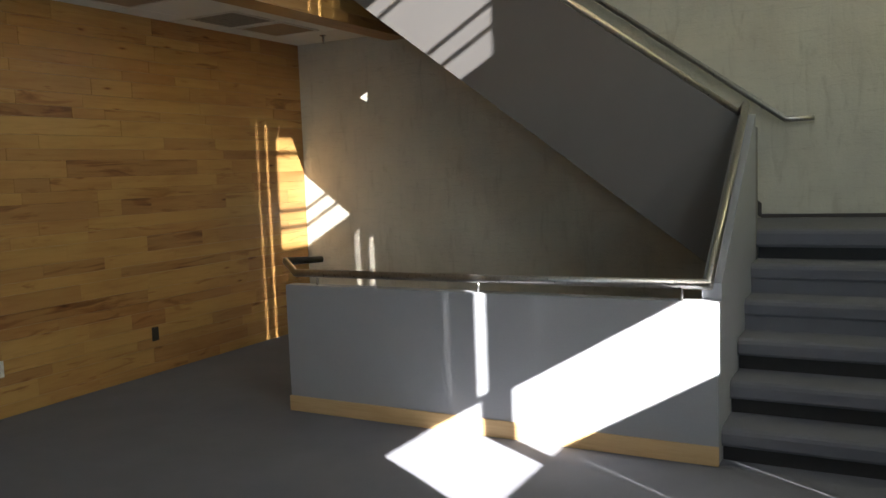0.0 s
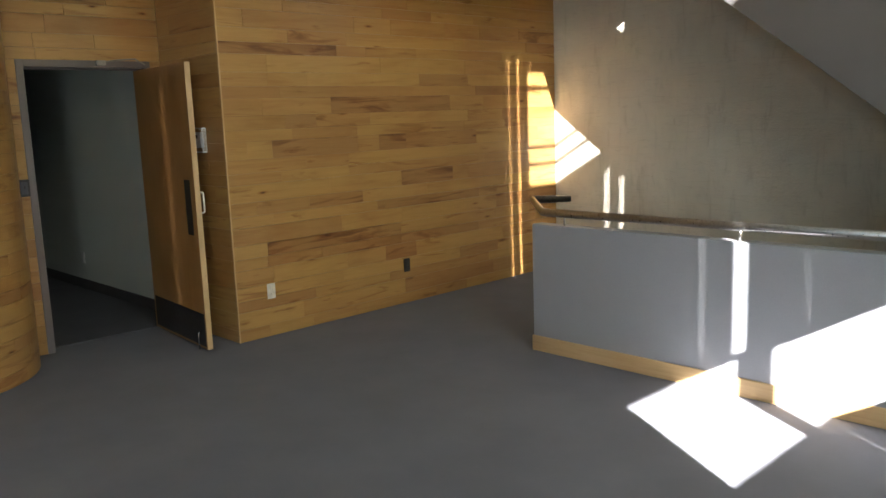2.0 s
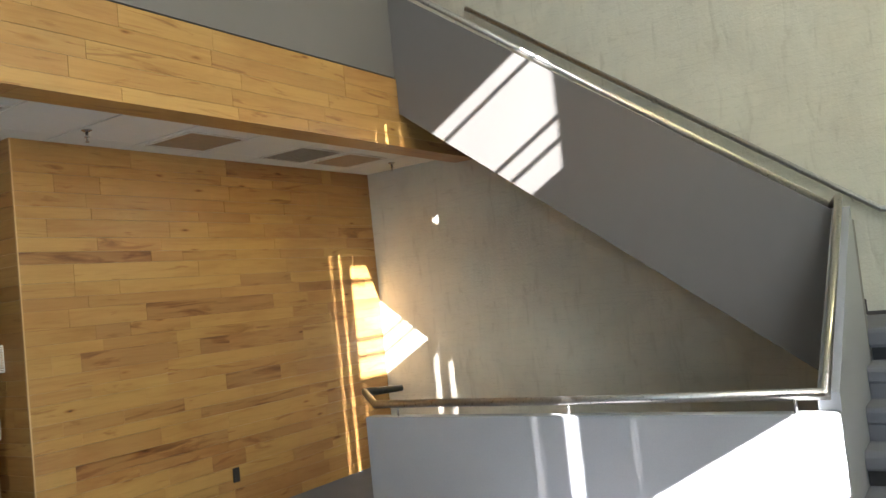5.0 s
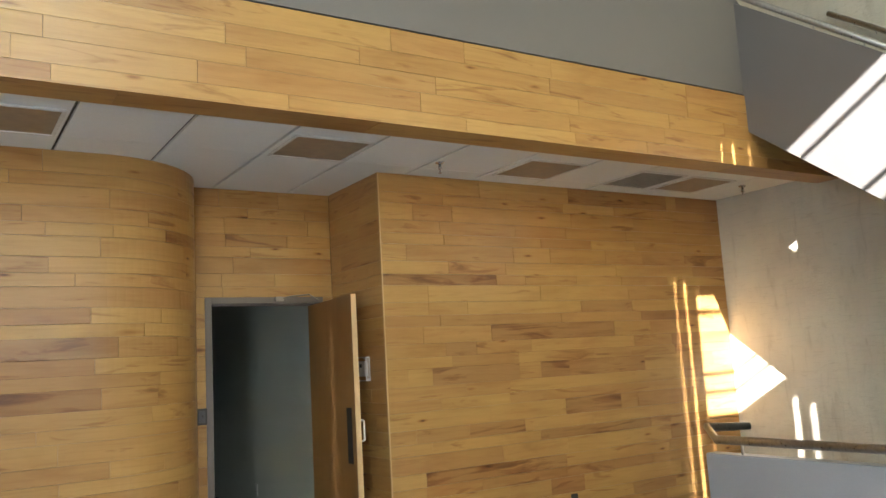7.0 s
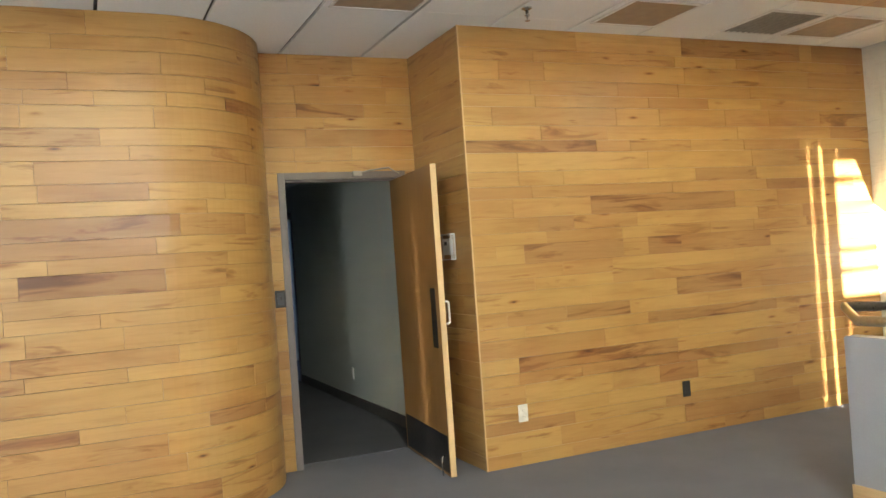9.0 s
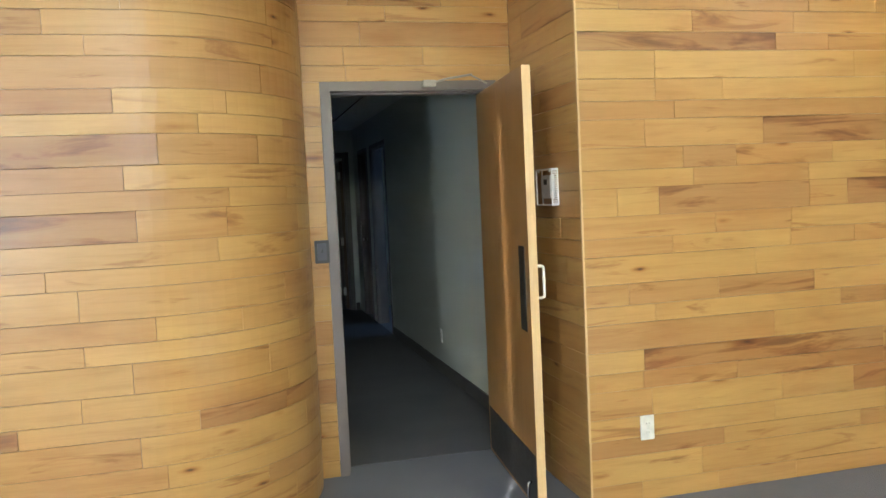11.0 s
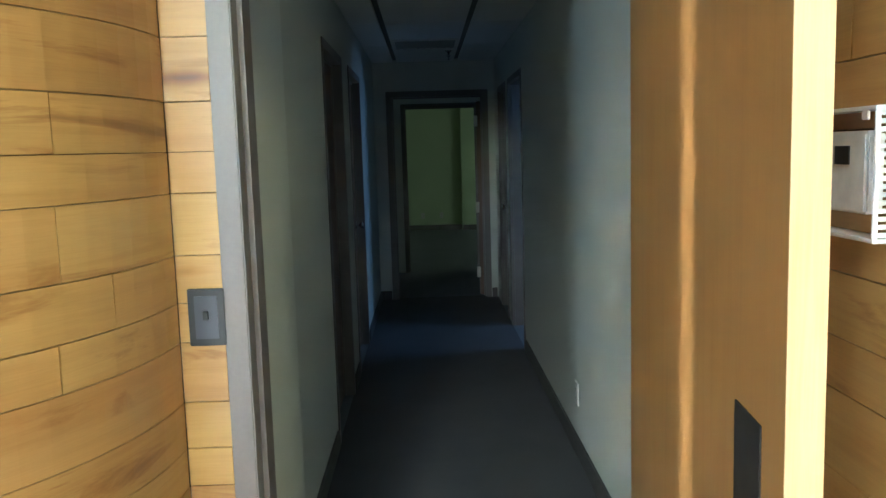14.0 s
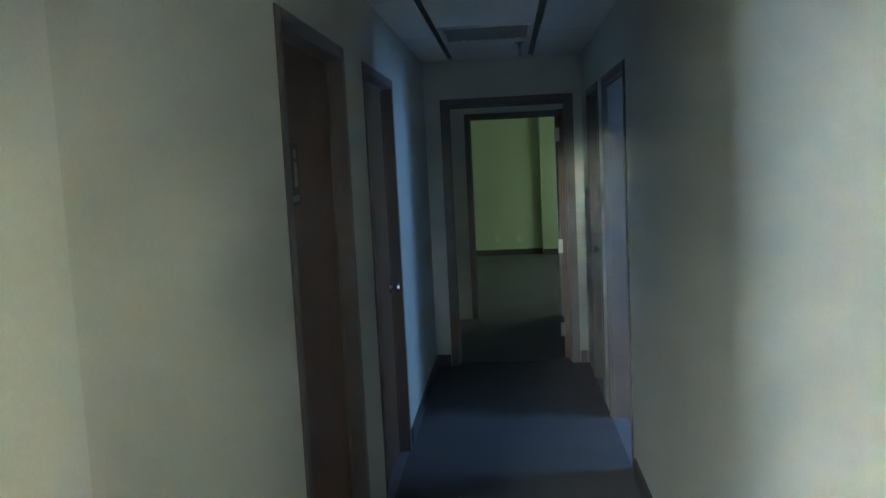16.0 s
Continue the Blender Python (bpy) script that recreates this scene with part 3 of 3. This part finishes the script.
structure("baseboard_9", extruded([(SPLAY, CL + 0.001), (DW - 0.16, CL - 0.059), (DW - 0.16, CL - 0.047), (SPLAY, CL + 0.012)], "z", 0, 0.1), DARK_BASE, "dark rubber skirting", "skirting")
structure("baseboard_2", boxed(LD2[1] + 0.05, LD1[0] - 0.05, CL, CL + 0.012, 0, 0.1), DARK_BASE, "dark rubber skirting", "skirting")
structure("baseboard_3", boxed(CEND, LD2[0] - 0.05, CL, CL + 0.012, 0, 0.1), DARK_BASE, "dark rubber skirting", "skirting")
structure("baseboard_4", boxed(RD1[1] + 0.05, DW - 0.16, CR - 0.012, CR, 0, 0.1), DARK_BASE, "dark rubber skirting", "skirting")
structure("baseboard_5", boxed(CEND, CEND + 0.012, CL + 0.012, 2.955, 0, 0.1), DARK_BASE, "dark rubber skirting", "skirting")
structure("baseboard_6", boxed(CEND, CEND + 0.012, 3.995, CR - 0.012, 0, 0.1), DARK_BASE, "dark rubber skirting", "skirting")
structure("baseboard_7", boxed(-20.30, -20.29, 0.5, 4.02, 0, 0.1), DARK_BASE, "dark skirting of the far room", "skirting")
structure("baseboard_8", boxed(-20.12, -20.11, 4.02, 7.0, 0, 0.1), DARK_BASE, "dark skirting of the far room", "skirting")


# ---- half wall, stairs, guards ----
half = structure("half_wall", boxed(-3.51, -0.69, HALF, HALF + 0.1, 0, 0.865, 0.006), GREY, "low grey painted guard wall with an oak skirting", "wall")
_bmh = grained(boxed(-3.512, -0.688, HALF - 0.014, HALF - 0.001, 0, 0.105, 0.003), 0)
part("skirting", _bmh, OAK_EDGE, half, "pale oak skirting board")
SL = 0.735
lower = structure("stair_guard_lower", extruded([(HALF + 0.1, 0), (GUARD, 0), (GUARD, 0.88 + SL * (GUARD - HALF)), (HALF + 0.1, 0.88 + SL * 0.1)], "x", -0.79, -0.69), GREY,
                  "grey painted guard wall rising with the lower flight", "wall")
US = 0.757
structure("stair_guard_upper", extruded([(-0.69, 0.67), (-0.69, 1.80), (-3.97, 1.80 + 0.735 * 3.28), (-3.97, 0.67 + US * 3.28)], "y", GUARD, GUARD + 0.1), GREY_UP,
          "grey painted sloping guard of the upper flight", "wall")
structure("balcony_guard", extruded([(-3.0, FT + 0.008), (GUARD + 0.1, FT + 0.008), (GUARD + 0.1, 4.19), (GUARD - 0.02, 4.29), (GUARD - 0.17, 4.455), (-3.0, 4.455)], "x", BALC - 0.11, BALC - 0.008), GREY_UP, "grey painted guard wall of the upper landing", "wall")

TREAD, RISE, LAND = 0.268, 0.187, 1.135
stair = thing("staircase", "carpeted grey stair with thick treads, risers blackened as gap shade", "staircase", at=(0, HALF, 0))


def local(bm, ob):
    bmesh.ops.transform(bm, matrix=ob.matrix_world.inverted(), verts=bm.verts)
    return bm


def tread_mesh(x0, x1, y, z):
    """A thick carpeted tread with a rounded nose, running along x."""
    prof = [(y + TREAD + 0.06, z - 0.10), (y + 0.012, z - 0.10), (y, z - 0.085), (y - 0.004, z - 0.03), (y + 0.004, z - 0.012), (y + 0.022, z), (y + TREAD + 0.06, z)]
    return extruded(prof, "x", x0, x1)


for i in range(5):
    part("tread", local(tread_mesh(-0.688, 0.85, 5.25 + TREAD * i, RISE * (i + 1)), stair), CARPET, stair)
    # the lowest three risers are coloured black for the shade between treads
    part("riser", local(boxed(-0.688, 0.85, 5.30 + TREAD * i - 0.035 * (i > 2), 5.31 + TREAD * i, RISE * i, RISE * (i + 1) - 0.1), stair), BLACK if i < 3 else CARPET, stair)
part("landing", local(extruded([(7.72, LAND - 0.12), (6.602, LAND - 0.12), (6.59, LAND - 0.10), (6.588, LAND - 0.03), (6.596, LAND - 0.012), (6.612, LAND), (7.72, LAND)], "x", -0.95, 2.39), stair), CARPET, stair)
# black again: shade under the landing's nose put into the colour
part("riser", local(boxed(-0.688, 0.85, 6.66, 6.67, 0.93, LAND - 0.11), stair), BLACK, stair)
part("side_wall", local(extruded([(5.28, 0), (6.6, 0), (6.6, 1.02), (5.28, 0.1)], "x", 0.85, 0.9), stair), GREY, stair)
for i in range(11):
    x = -0.95 - 0.262 * i
    z = LAND + 0.197 * (i + 1)
    part("tread", local(boxed(x - 0.30, x, GUARD + 0.102, CONC - 0.004, z - 0.05, z, 0.008), stair), CARPET, stair)
    gap = [(6.90, 7.05, z - 0.167, z)] if i == 9 else []
    part("riser", local(panelled("x", x - 0.05, 0.02, (GUARD + 0.102, CONC - 0.004), (z - 0.197, z - 0.05), gap), stair), CARPET, stair)
sf = lambda x: 0.77 + 0.758 * (-0.80 - x)
for x0, x1, y0, y1 in ((-0.80, -3.94, GUARD + 0.102, 6.95), (-0.80, -3.94, 7.38, CONC - 0.004), (-0.80, -3.40, 6.95, 7.38), (-3.84, -3.94, 6.95, 7.38)):
    part("soffit", local(extruded([(x0, sf(x0)), (x0, sf(x0) + 0.05), (x1, sf(x1) + 0.05), (x1, sf(x1))], "y", y0, y1), stair), GREY, stair)
part("wall_stringer", local(extruded([(-0.80, LAND), (-0.80, 1.25), (-3.9, 1.36 + 0.744 * 3.1), (-3.9, 1.20 + 0.744 * 3.1)], "y", CONC - 0.018, CONC - 0.005), stair), DARK_BASE, stair)
part("landing_skirting", local(boxed(-0.80, 2.38, CONC - 0.016, CONC - 0.005, LAND + 0.001, LAND + 0.03), stair), DARK_BASE, stair)


def rail(name, label, points, brackets, r=0.024):
    """A steel tube on short posts; brackets: foot and head."""
    ob = thing(name, label, "handrail")
    part("tube", tube(points, r), STEEL, ob, smooth=True)
    for foot, head in brackets:
        part("bracket", tube([foot, head], 0.008, 10), STEEL, ob, smooth=True)
    return ob


YR = HALF + 0.03
ztop = 0.945
gt = lambda y: 0.88 + SL * (y - HALF)
rail("handrail", "brushed steel handrail on the low guard wall",
     [(-3.70, 5.86, 0.96), (-3.84, 5.60, 0.97), (-3.44, YR, ztop), (-2.0, YR, ztop), (-0.74, YR, ztop + 0.01), (-0.74, GUARD - 0.05, gt(GUARD) + 0.06), (-0.80, GUARD + 0.05, 1.90)],
     [((x, YR, 0.86), (x, YR, ztop)) for x in (-3.26, -2.07, -0.88)])
ug = lambda x: 1.80 + 0.735 * (-0.69 - x)
rail("handrail", "brushed steel handrail on the sloping guard",
     [(-0.80, GUARD + 0.05, 1.90), (-3.92, GUARD + 0.05, ug(-3.92) + 0.07), (-4.02, GUARD - 0.02, 4.355), (-4.02, GUARD - 0.17, 4.505), (-4.02, -2.9, 4.505)],
     [((x, GUARD + 0.05, ug(x) - 0.01), (x, GUARD + 0.05, ug(x) + 0.07)) for x in (-1.9, -3.0, -3.35)]
     + [((-4.02, y, 4.45), (-4.02, y, 4.505)) for y in (6.0, 4.5, 3.0, 1.5, 0.0)])
rail("wall_handrail", "brushed steel handrail fixed to the plaster wall",
     [(-0.42, 7.65, 1.89), (-0.62, 7.65, 1.89), (-3.85, 7.65, 1.89 + 0.74 * 3.23)],
     [((x, CONC - 0.002, 1.85 + 0.74 * (-0.62 - x)), (x, 7.65, 1.92 + 0.74 * (-0.62 - x))) for x in (-0.8, -2.2, -3.5)])


# ---- the hall's door ----
def door_frame(name, label, plane, at, u0, u1, top, depth, face=0.05, material=FRAME):
    """A painted steel frame: two jambs and a head with stops."""
    ob = thing(name, label, "door frame", kind="structure")
    def bar(nm, a, b, c, d):
        q = (at - depth, at, a, b, c, d) if plane == "x" else (a, b, at - depth, at, c, d)
        part(nm, boxed(*q, 0.003), material, ob)
        k = 0.012
        if nm == "jamb":
            s = b if a < (u0 + u1) / 2 else a
            q2 = (s, s + k) if a < (u0 + u1) / 2 else (s - k, s)
            r = (at - depth + 0.03, at - 0.055, *q2, 0, d - 0.05) if plane == "x" else (*q2, at - depth + 0.03, at - 0.055, 0, d - 0.05)
            part("stop", boxed(*r), material, ob)
    bar("jamb", u0, u0 + face, 0, top)
    bar("jamb", u1 - face, u1, 0, top)
    bar("head", u0 + face, u1 - face, top - face, top)
    q = (at - depth + 0.03, at - 0.055, u0 + face, u1 - face, top - face - 0.012, top - face)
    part("stop", boxed(*(q if plane == "x" else (q[2], q[3], q[0], q[1], q[4], q[5]))), material, ob)
    return ob


door_frame("door_frame_1", "taupe painted steel door frame in the oak wall", "x", DW + 0.006, DOOR_Y0, DOOR_Y1, DOOR_TOP, 0.16)
leaf = thing("door_1", "varnished oak door standing open with a dark kick plate", "door", kind="structure", at=(DW + 0.02, 3.824, 0), rz=-5.3)
LW = 0.875
part("leaf", grained(boxed(-0.13, LW - 0.003, -0.045, -0.007, 0.012, 2.02)), OAK_DOOR, leaf)
part("edge_strip", grained(boxed(LW - 0.003, LW, -0.0455, -0.0065, 0.012, 2.0205)), OAK_EDGE, leaf, "pale oak door edge")
part("kick_plate", boxed(-0.10, LW - 0.02, -0.0475, -0.0452, 0.03, 0.27, 0.0005), BLACK, leaf, "dark metal kick plate")
part("push_plate", boxed(LW - 0.175, LW - 0.075, -0.0475, -0.0452, 0.83, 1.22, 0.0005), BLACK, leaf, "dark push plate")
_h = [(-0.007, 0.985), (0.018, 0.985), (0.026, 0.987), (0.032, 0.992), (0.034, 1.0), (0.034, 1.115), (0.032, 1.123), (0.026, 1.128), (0.018, 1.13), (-0.007, 1.13)]
part("pull_handle", tube([(LW - 0.05, a, b) for a, b in _h], 0.0075, 12),
     PALE_METAL, leaf, "pale metal pull handle", True)
part("door_stop", tube([(LW - 0.10, -0.047, 0.13), (LW - 0.10, -0.062, 0.12), (LW - 0.10, -0.066, 0.08), (LW - 0.10, -0.066, 0.004)], 0.006, 10), CHROME, leaf, "bright kick-down stop", True)
closer = thing("door_closer", "steel door closer arm on the frame's head", "door closer")
part("arm", tube([(DW + 0.03, 3.52, 2.072), (DW + 0.08, 3.57, 2.082), (DW + 0.20, 3.68, 2.086)], 0.006, 8), GRILLE, closer)
part("shoe", boxed(DW + 0.006, DW + 0.04, 3.46, 3.53, 2.05, 2.085, 0.004), GRILLE, closer)
part("arm", tube([(DW + 0.20, 3.68, 2.080), (DW + 0.10, 3.79, 2.055)], 0.005, 8), GRILLE, closer)


# ---- fittings on the boards ----
def wall_plate(name, label, category, centre, w, h, material, inner, kind):
    """A cover plate facing +x with its sockets or rocker."""
    ob = thing(name, label, category, at=centre)
    part("plate", boxed(0.0, 0.007, -w / 2, w / 2, -h / 2, h / 2, 0.002), material, ob)
    if kind == "outlet":
        for s in (-1, 1):
            part("socket", lathe([(0.017, 0.006), (0.017, 0.009), (0.015, 0.0095)], (0, 0, s * 0.021), "x"), inner, ob)
            for q in (-0.006, 0.006):
                part("slot", boxed(0.0093, 0.0098, q - 0.001, q + 0.001, s * 0.021 - 0.004, s * 0.021 + 0.004), BLACK, ob)
    else:
        part("bezel", boxed(0.006, 0.009, -0.024, 0.024, -0.045, 0.045, 0.001), inner, ob)
        part("toggle", boxed(0.008, 0.018, -0.005, 0.005, -0.004, 0.014, 0.001), BLACK, ob)
    return ob


wall_plate("wall_outlet", "white plastic wall outlet on the oak boards", "outlet", (WA + 0.002, 4.25, 0.345), 0.07, 0.115, PLASTIC, PLASTIC, "outlet")
wall_plate("wall_outlet", "black wall outlet on the oak boards", "outlet", (WA + 0.002, 5.622, 0.332), 0.07, 0.115, BLACK, BLACK, "outlet")
wall_plate("light_switch", "light switch in a black and steel plate beside the door frame", "light switch", (DW + 0.002, 2.880, 1.205), 0.075, 0.12, BLACK, DARK_STEEL, "switch")

thermo = thing("thermostat", "white thermostat in a slotted pale guard box on the oak boards", "thermostat", at=(-5.632, RET - 0.002, 1.485))
part("body", boxed(-0.058, 0.062, -0.026, 0.001, -0.055, 0.058, 0.004), PLASTIC, thermo)
part("display", boxed(-0.02, 0.02, -0.0275, -0.026, 0.012, 0.038), BLACK, thermo, "dark display")
part("guard_top", boxed(-0.103, 0.103, -0.036, 0.001, 0.084, 0.090, 0.0015), PLASTIC, thermo)
part("guard_bottom", boxed(-0.103, 0.103, -0.036, 0.001, -0.090, -0.084, 0.0015), PLASTIC, thermo)
for sx in (-1, 1):
    part("guard_rim", boxed(min(sx * 0.103, sx * 0.098), max(sx * 0.103, sx * 0.098), -0.036, -0.029, -0.084, 0.084, 0.001), PLASTIC, thermo)
    part("guard_rim", boxed(min(sx * 0.103, sx * 0.099), max(sx * 0.103, sx * 0.099), -0.005, 0.001, -0.084, 0.084, 0.001), PLASTIC, thermo)
    for k in range(16 if sx > 0 else 0):
        part("guard_slat", boxed(min(sx * 0.1025, sx * 0.0995), max(sx * 0.1025, sx * 0.0995), -0.029, -0.005, -0.082 + 0.0106 * k, -0.0755 + 0.0106 * k), PLASTIC, thermo)
for q in (-0.07, 0.07):
    part("tab", boxed(q - 0.008, q + 0.008, -0.034, -0.030, 0.072, 0.084, 0.001), PLASTIC, thermo)


# ---- ceiling fittings ----
def recessed_light(x0, x1, y0, y1, z, lens, label, name="ceiling_light"):
    ob = thing(name, label, "ceiling light" if name == "ceiling_light" else "vent", at=((x0 + x1) / 2, (y0 + y1) / 2, z))
    a, b = (x1 - x0) / 2, (y1 - y0) / 2
    part("lens", boxed(-a + 0.02, a - 0.02, -b + 0.02, b - 0.02, -0.006, -0.001), lens, ob)
    for q in ((-a, -a + 0.022, -b, b), (a - 0.022, a, -b, b), (-a + 0.022, a - 0.022, -b, -b + 0.022), (-a + 0.022, a - 0.022, b - 0.022, b)):
        part("frame", boxed(*q, -0.012, -0.001, 0.002), PLASTIC, ob)
    if name != "ceiling_light":
        for k in range(9):
            y = -b + 0.04 + (2 * b - 0.08) * k / 8
            part("slat", boxed(-a + 0.024, a - 0.024, y - 0.012, y + 0.004, -0.013, -0.009), GRILLE, ob)
    return ob


for y0 in (1.21, 3.03, 4.85, 6.58):
    recessed_light(-5.06, -4.55, y0, y0 + 0.54, CEIL, BROWN_LENS, "unlit recessed ceiling light with a brownish lens and white frame")
recessed_light(-5.06, -4.55, 5.98, 6.50, CEIL, GRILLE, "grey return-air grille in the tiled ceiling", "ceiling_vent")


def sprinkler(x, y, z):
    ob = thing("sprinkler", "chrome pendant sprinkler head under the ceiling", "sprinkler", "ceiling sprinklers", at=(x, y, z))
    part("escutcheon", lathe([(0.034, 0), (0.034, -0.006), (0.02, -0.014), (0.012, -0.016)], (0, 0, 0)), CHROME, ob, smooth=True)
    part("body", lathe([(0.011, -0.012), (0.011, -0.04), (0.016, -0.042), (0.016, -0.052), (0.006, -0.056), (0.006, -0.08)], (0, 0, 0), sides=12), CHROME, ob, smooth=True)
    part("deflector", lathe([(0.004, -0.078), (0.016, -0.08), (0.016, -0.083), (0.004, -0.085)], (0, 0, 0), sides=12), CHROME, ob)
    return ob


for q in ((-4.86, 4.25, CEIL), (-4.70, 7.38, CEIL), (-12.0, 3.58, CCEIL)):
    sprinkler(*q)
recessed_light(-11.75, -11.20, 3.10, 3.64, CCEIL, GRILLE, "grey return-air grille in the corridor ceiling", "ceiling_vent")
diff = thing("ceiling_diffuser", "round white air diffuser in the corridor ceiling", "vent", at=(-9.2, 3.34, CCEIL))
for k in range(4):
    part("ring", lathe([(0.17 - 0.04 * k, -0.001), (0.17 - 0.04 * k, -0.008 - 0.005 * k), (0.145 - 0.04 * k, -0.012 - 0.005 * k), (0.145 - 0.04 * k, -0.001)], (0, 0, 0)), PLASTIC, diff)


# ---- corridor doors ----
def corridor_door(name, u0, u1, side, knob_end):
    """A closed door in a corridor wall; side is +1 where the corridor lies towards plus y."""
    y = CL if side > 0 else CR
    f = door_frame(name + "_frame", "dark taupe door frame in the corridor", "y", y + (0.008 if side > 0 else 0.128), u0, u1, 2.115, 0.136)
    d = thing(name, "closed brown wooden door in a corridor wall", "door", kind="structure", at=((u0 + u1) / 2, y - side * 0.078, 0))
    w = (u1 - u0) / 2 - 0.052
    part("leaf", grained(boxed(-w, w, -0.022, 0.022, 0.01, 2.06, 0.002)), OAK_DARK, d)
    k = knob_end * (w - 0.065)
    if knob_end:
      part("knob", lathe([(0.028, 0.0), (0.028, 0.006), (0.010, 0.010), (0.010, 0.03), (0.026, 0.036), (0.028, 0.05), (0.02, 0.06)], (k, side * 0.022, 0.97), "y") if side > 0 else
         lathe([(0.028, 0.0), (0.028, -0.006), (0.010, -0.010), (0.010, -0.03), (0.026, -0.036), (0.028, -0.05), (0.02, -0.06)], (k, -0.022, 0.97), "y"), CHROME, d, "round metal knob", True)
    return d


d2 = corridor_door("door_2", *LD1, 1, 0)
part("sign_plate", boxed(0.12, 0.28, 0.023, 0.029, 1.54, 1.74, 0.002), BLACK, d2, "dark sign plate with pale symbols")
for q in (0.165, 0.235):
    part("sign_mark", lathe([(0.016, 0.029), (0.016, 0.0305)], (q, 0, 1.705), "y"), GRILLE, d2)
    part("sign_mark", boxed(q - 0.018, q + 0.018, 0.029, 0.0305, 1.60, 1.68, 0.0006), GRILLE, d2)
part("sign_mark", boxed(0.14, 0.26, 0.029, 0.0305, 1.555, 1.575, 0.0006), GRILLE, d2)
corridor_door("door_3", *LD2, 1, -1)
door_frame("door_frame_4", "dark taupe frame of an open doorway", "y", CR + 0.128, *RD1, 2.115, 0.136)
corridor_door("door_5", *RD2, -1, -1)
door_frame("door_frame_6", "dark taupe frame of the doorway at the corridor's end", "x", CEND + 0.008, 2.96, 3.99, 2.13, 0.136, 0.06)
door_frame("door_frame_7", "dark taupe frame of the far doorway", "x", -14.79, 3.05, 4.03, 2.11, 0.14, 0.05)
d6 = thing("door_6", "dark brown door standing open at the corridor's end", "door", kind="structure", at=(CEND - 0.13, 3.90, 0), rz=176)
part("leaf", grained(boxed(0, 0.88, -0.022, 0.022, 0.01, 2.02, 0.002)), OAK_DARK, d6)
for z in (0.25, 0.93, 1.82):
    part("hinge", boxed(-0.012, 0.004, 0.012, 0.05, z - 0.055, z + 0.055, 0.002), PALE_METAL, d6, "pale steel hinge")
_o = wall_plate("wall_outlet", "pale wall outlet on the corridor wall", "outlet", (0, 0, 0), 0.07, 0.115, PLASTIC, PLASTIC, "outlet")
_o.matrix_world = pose(-8.4, CR - 0.002, 0.32, 0, 0, -90)
_o2 = wall_plate("wall_outlet", "pale wall outlet on the green far wall", "outlet", (-20.298, 3.26, 0.28), 0.07, 0.115, PLASTIC, PLASTIC, "outlet")
_o3 = copy_thing(_o2, pose(-20.298, 3.62, 0.28))
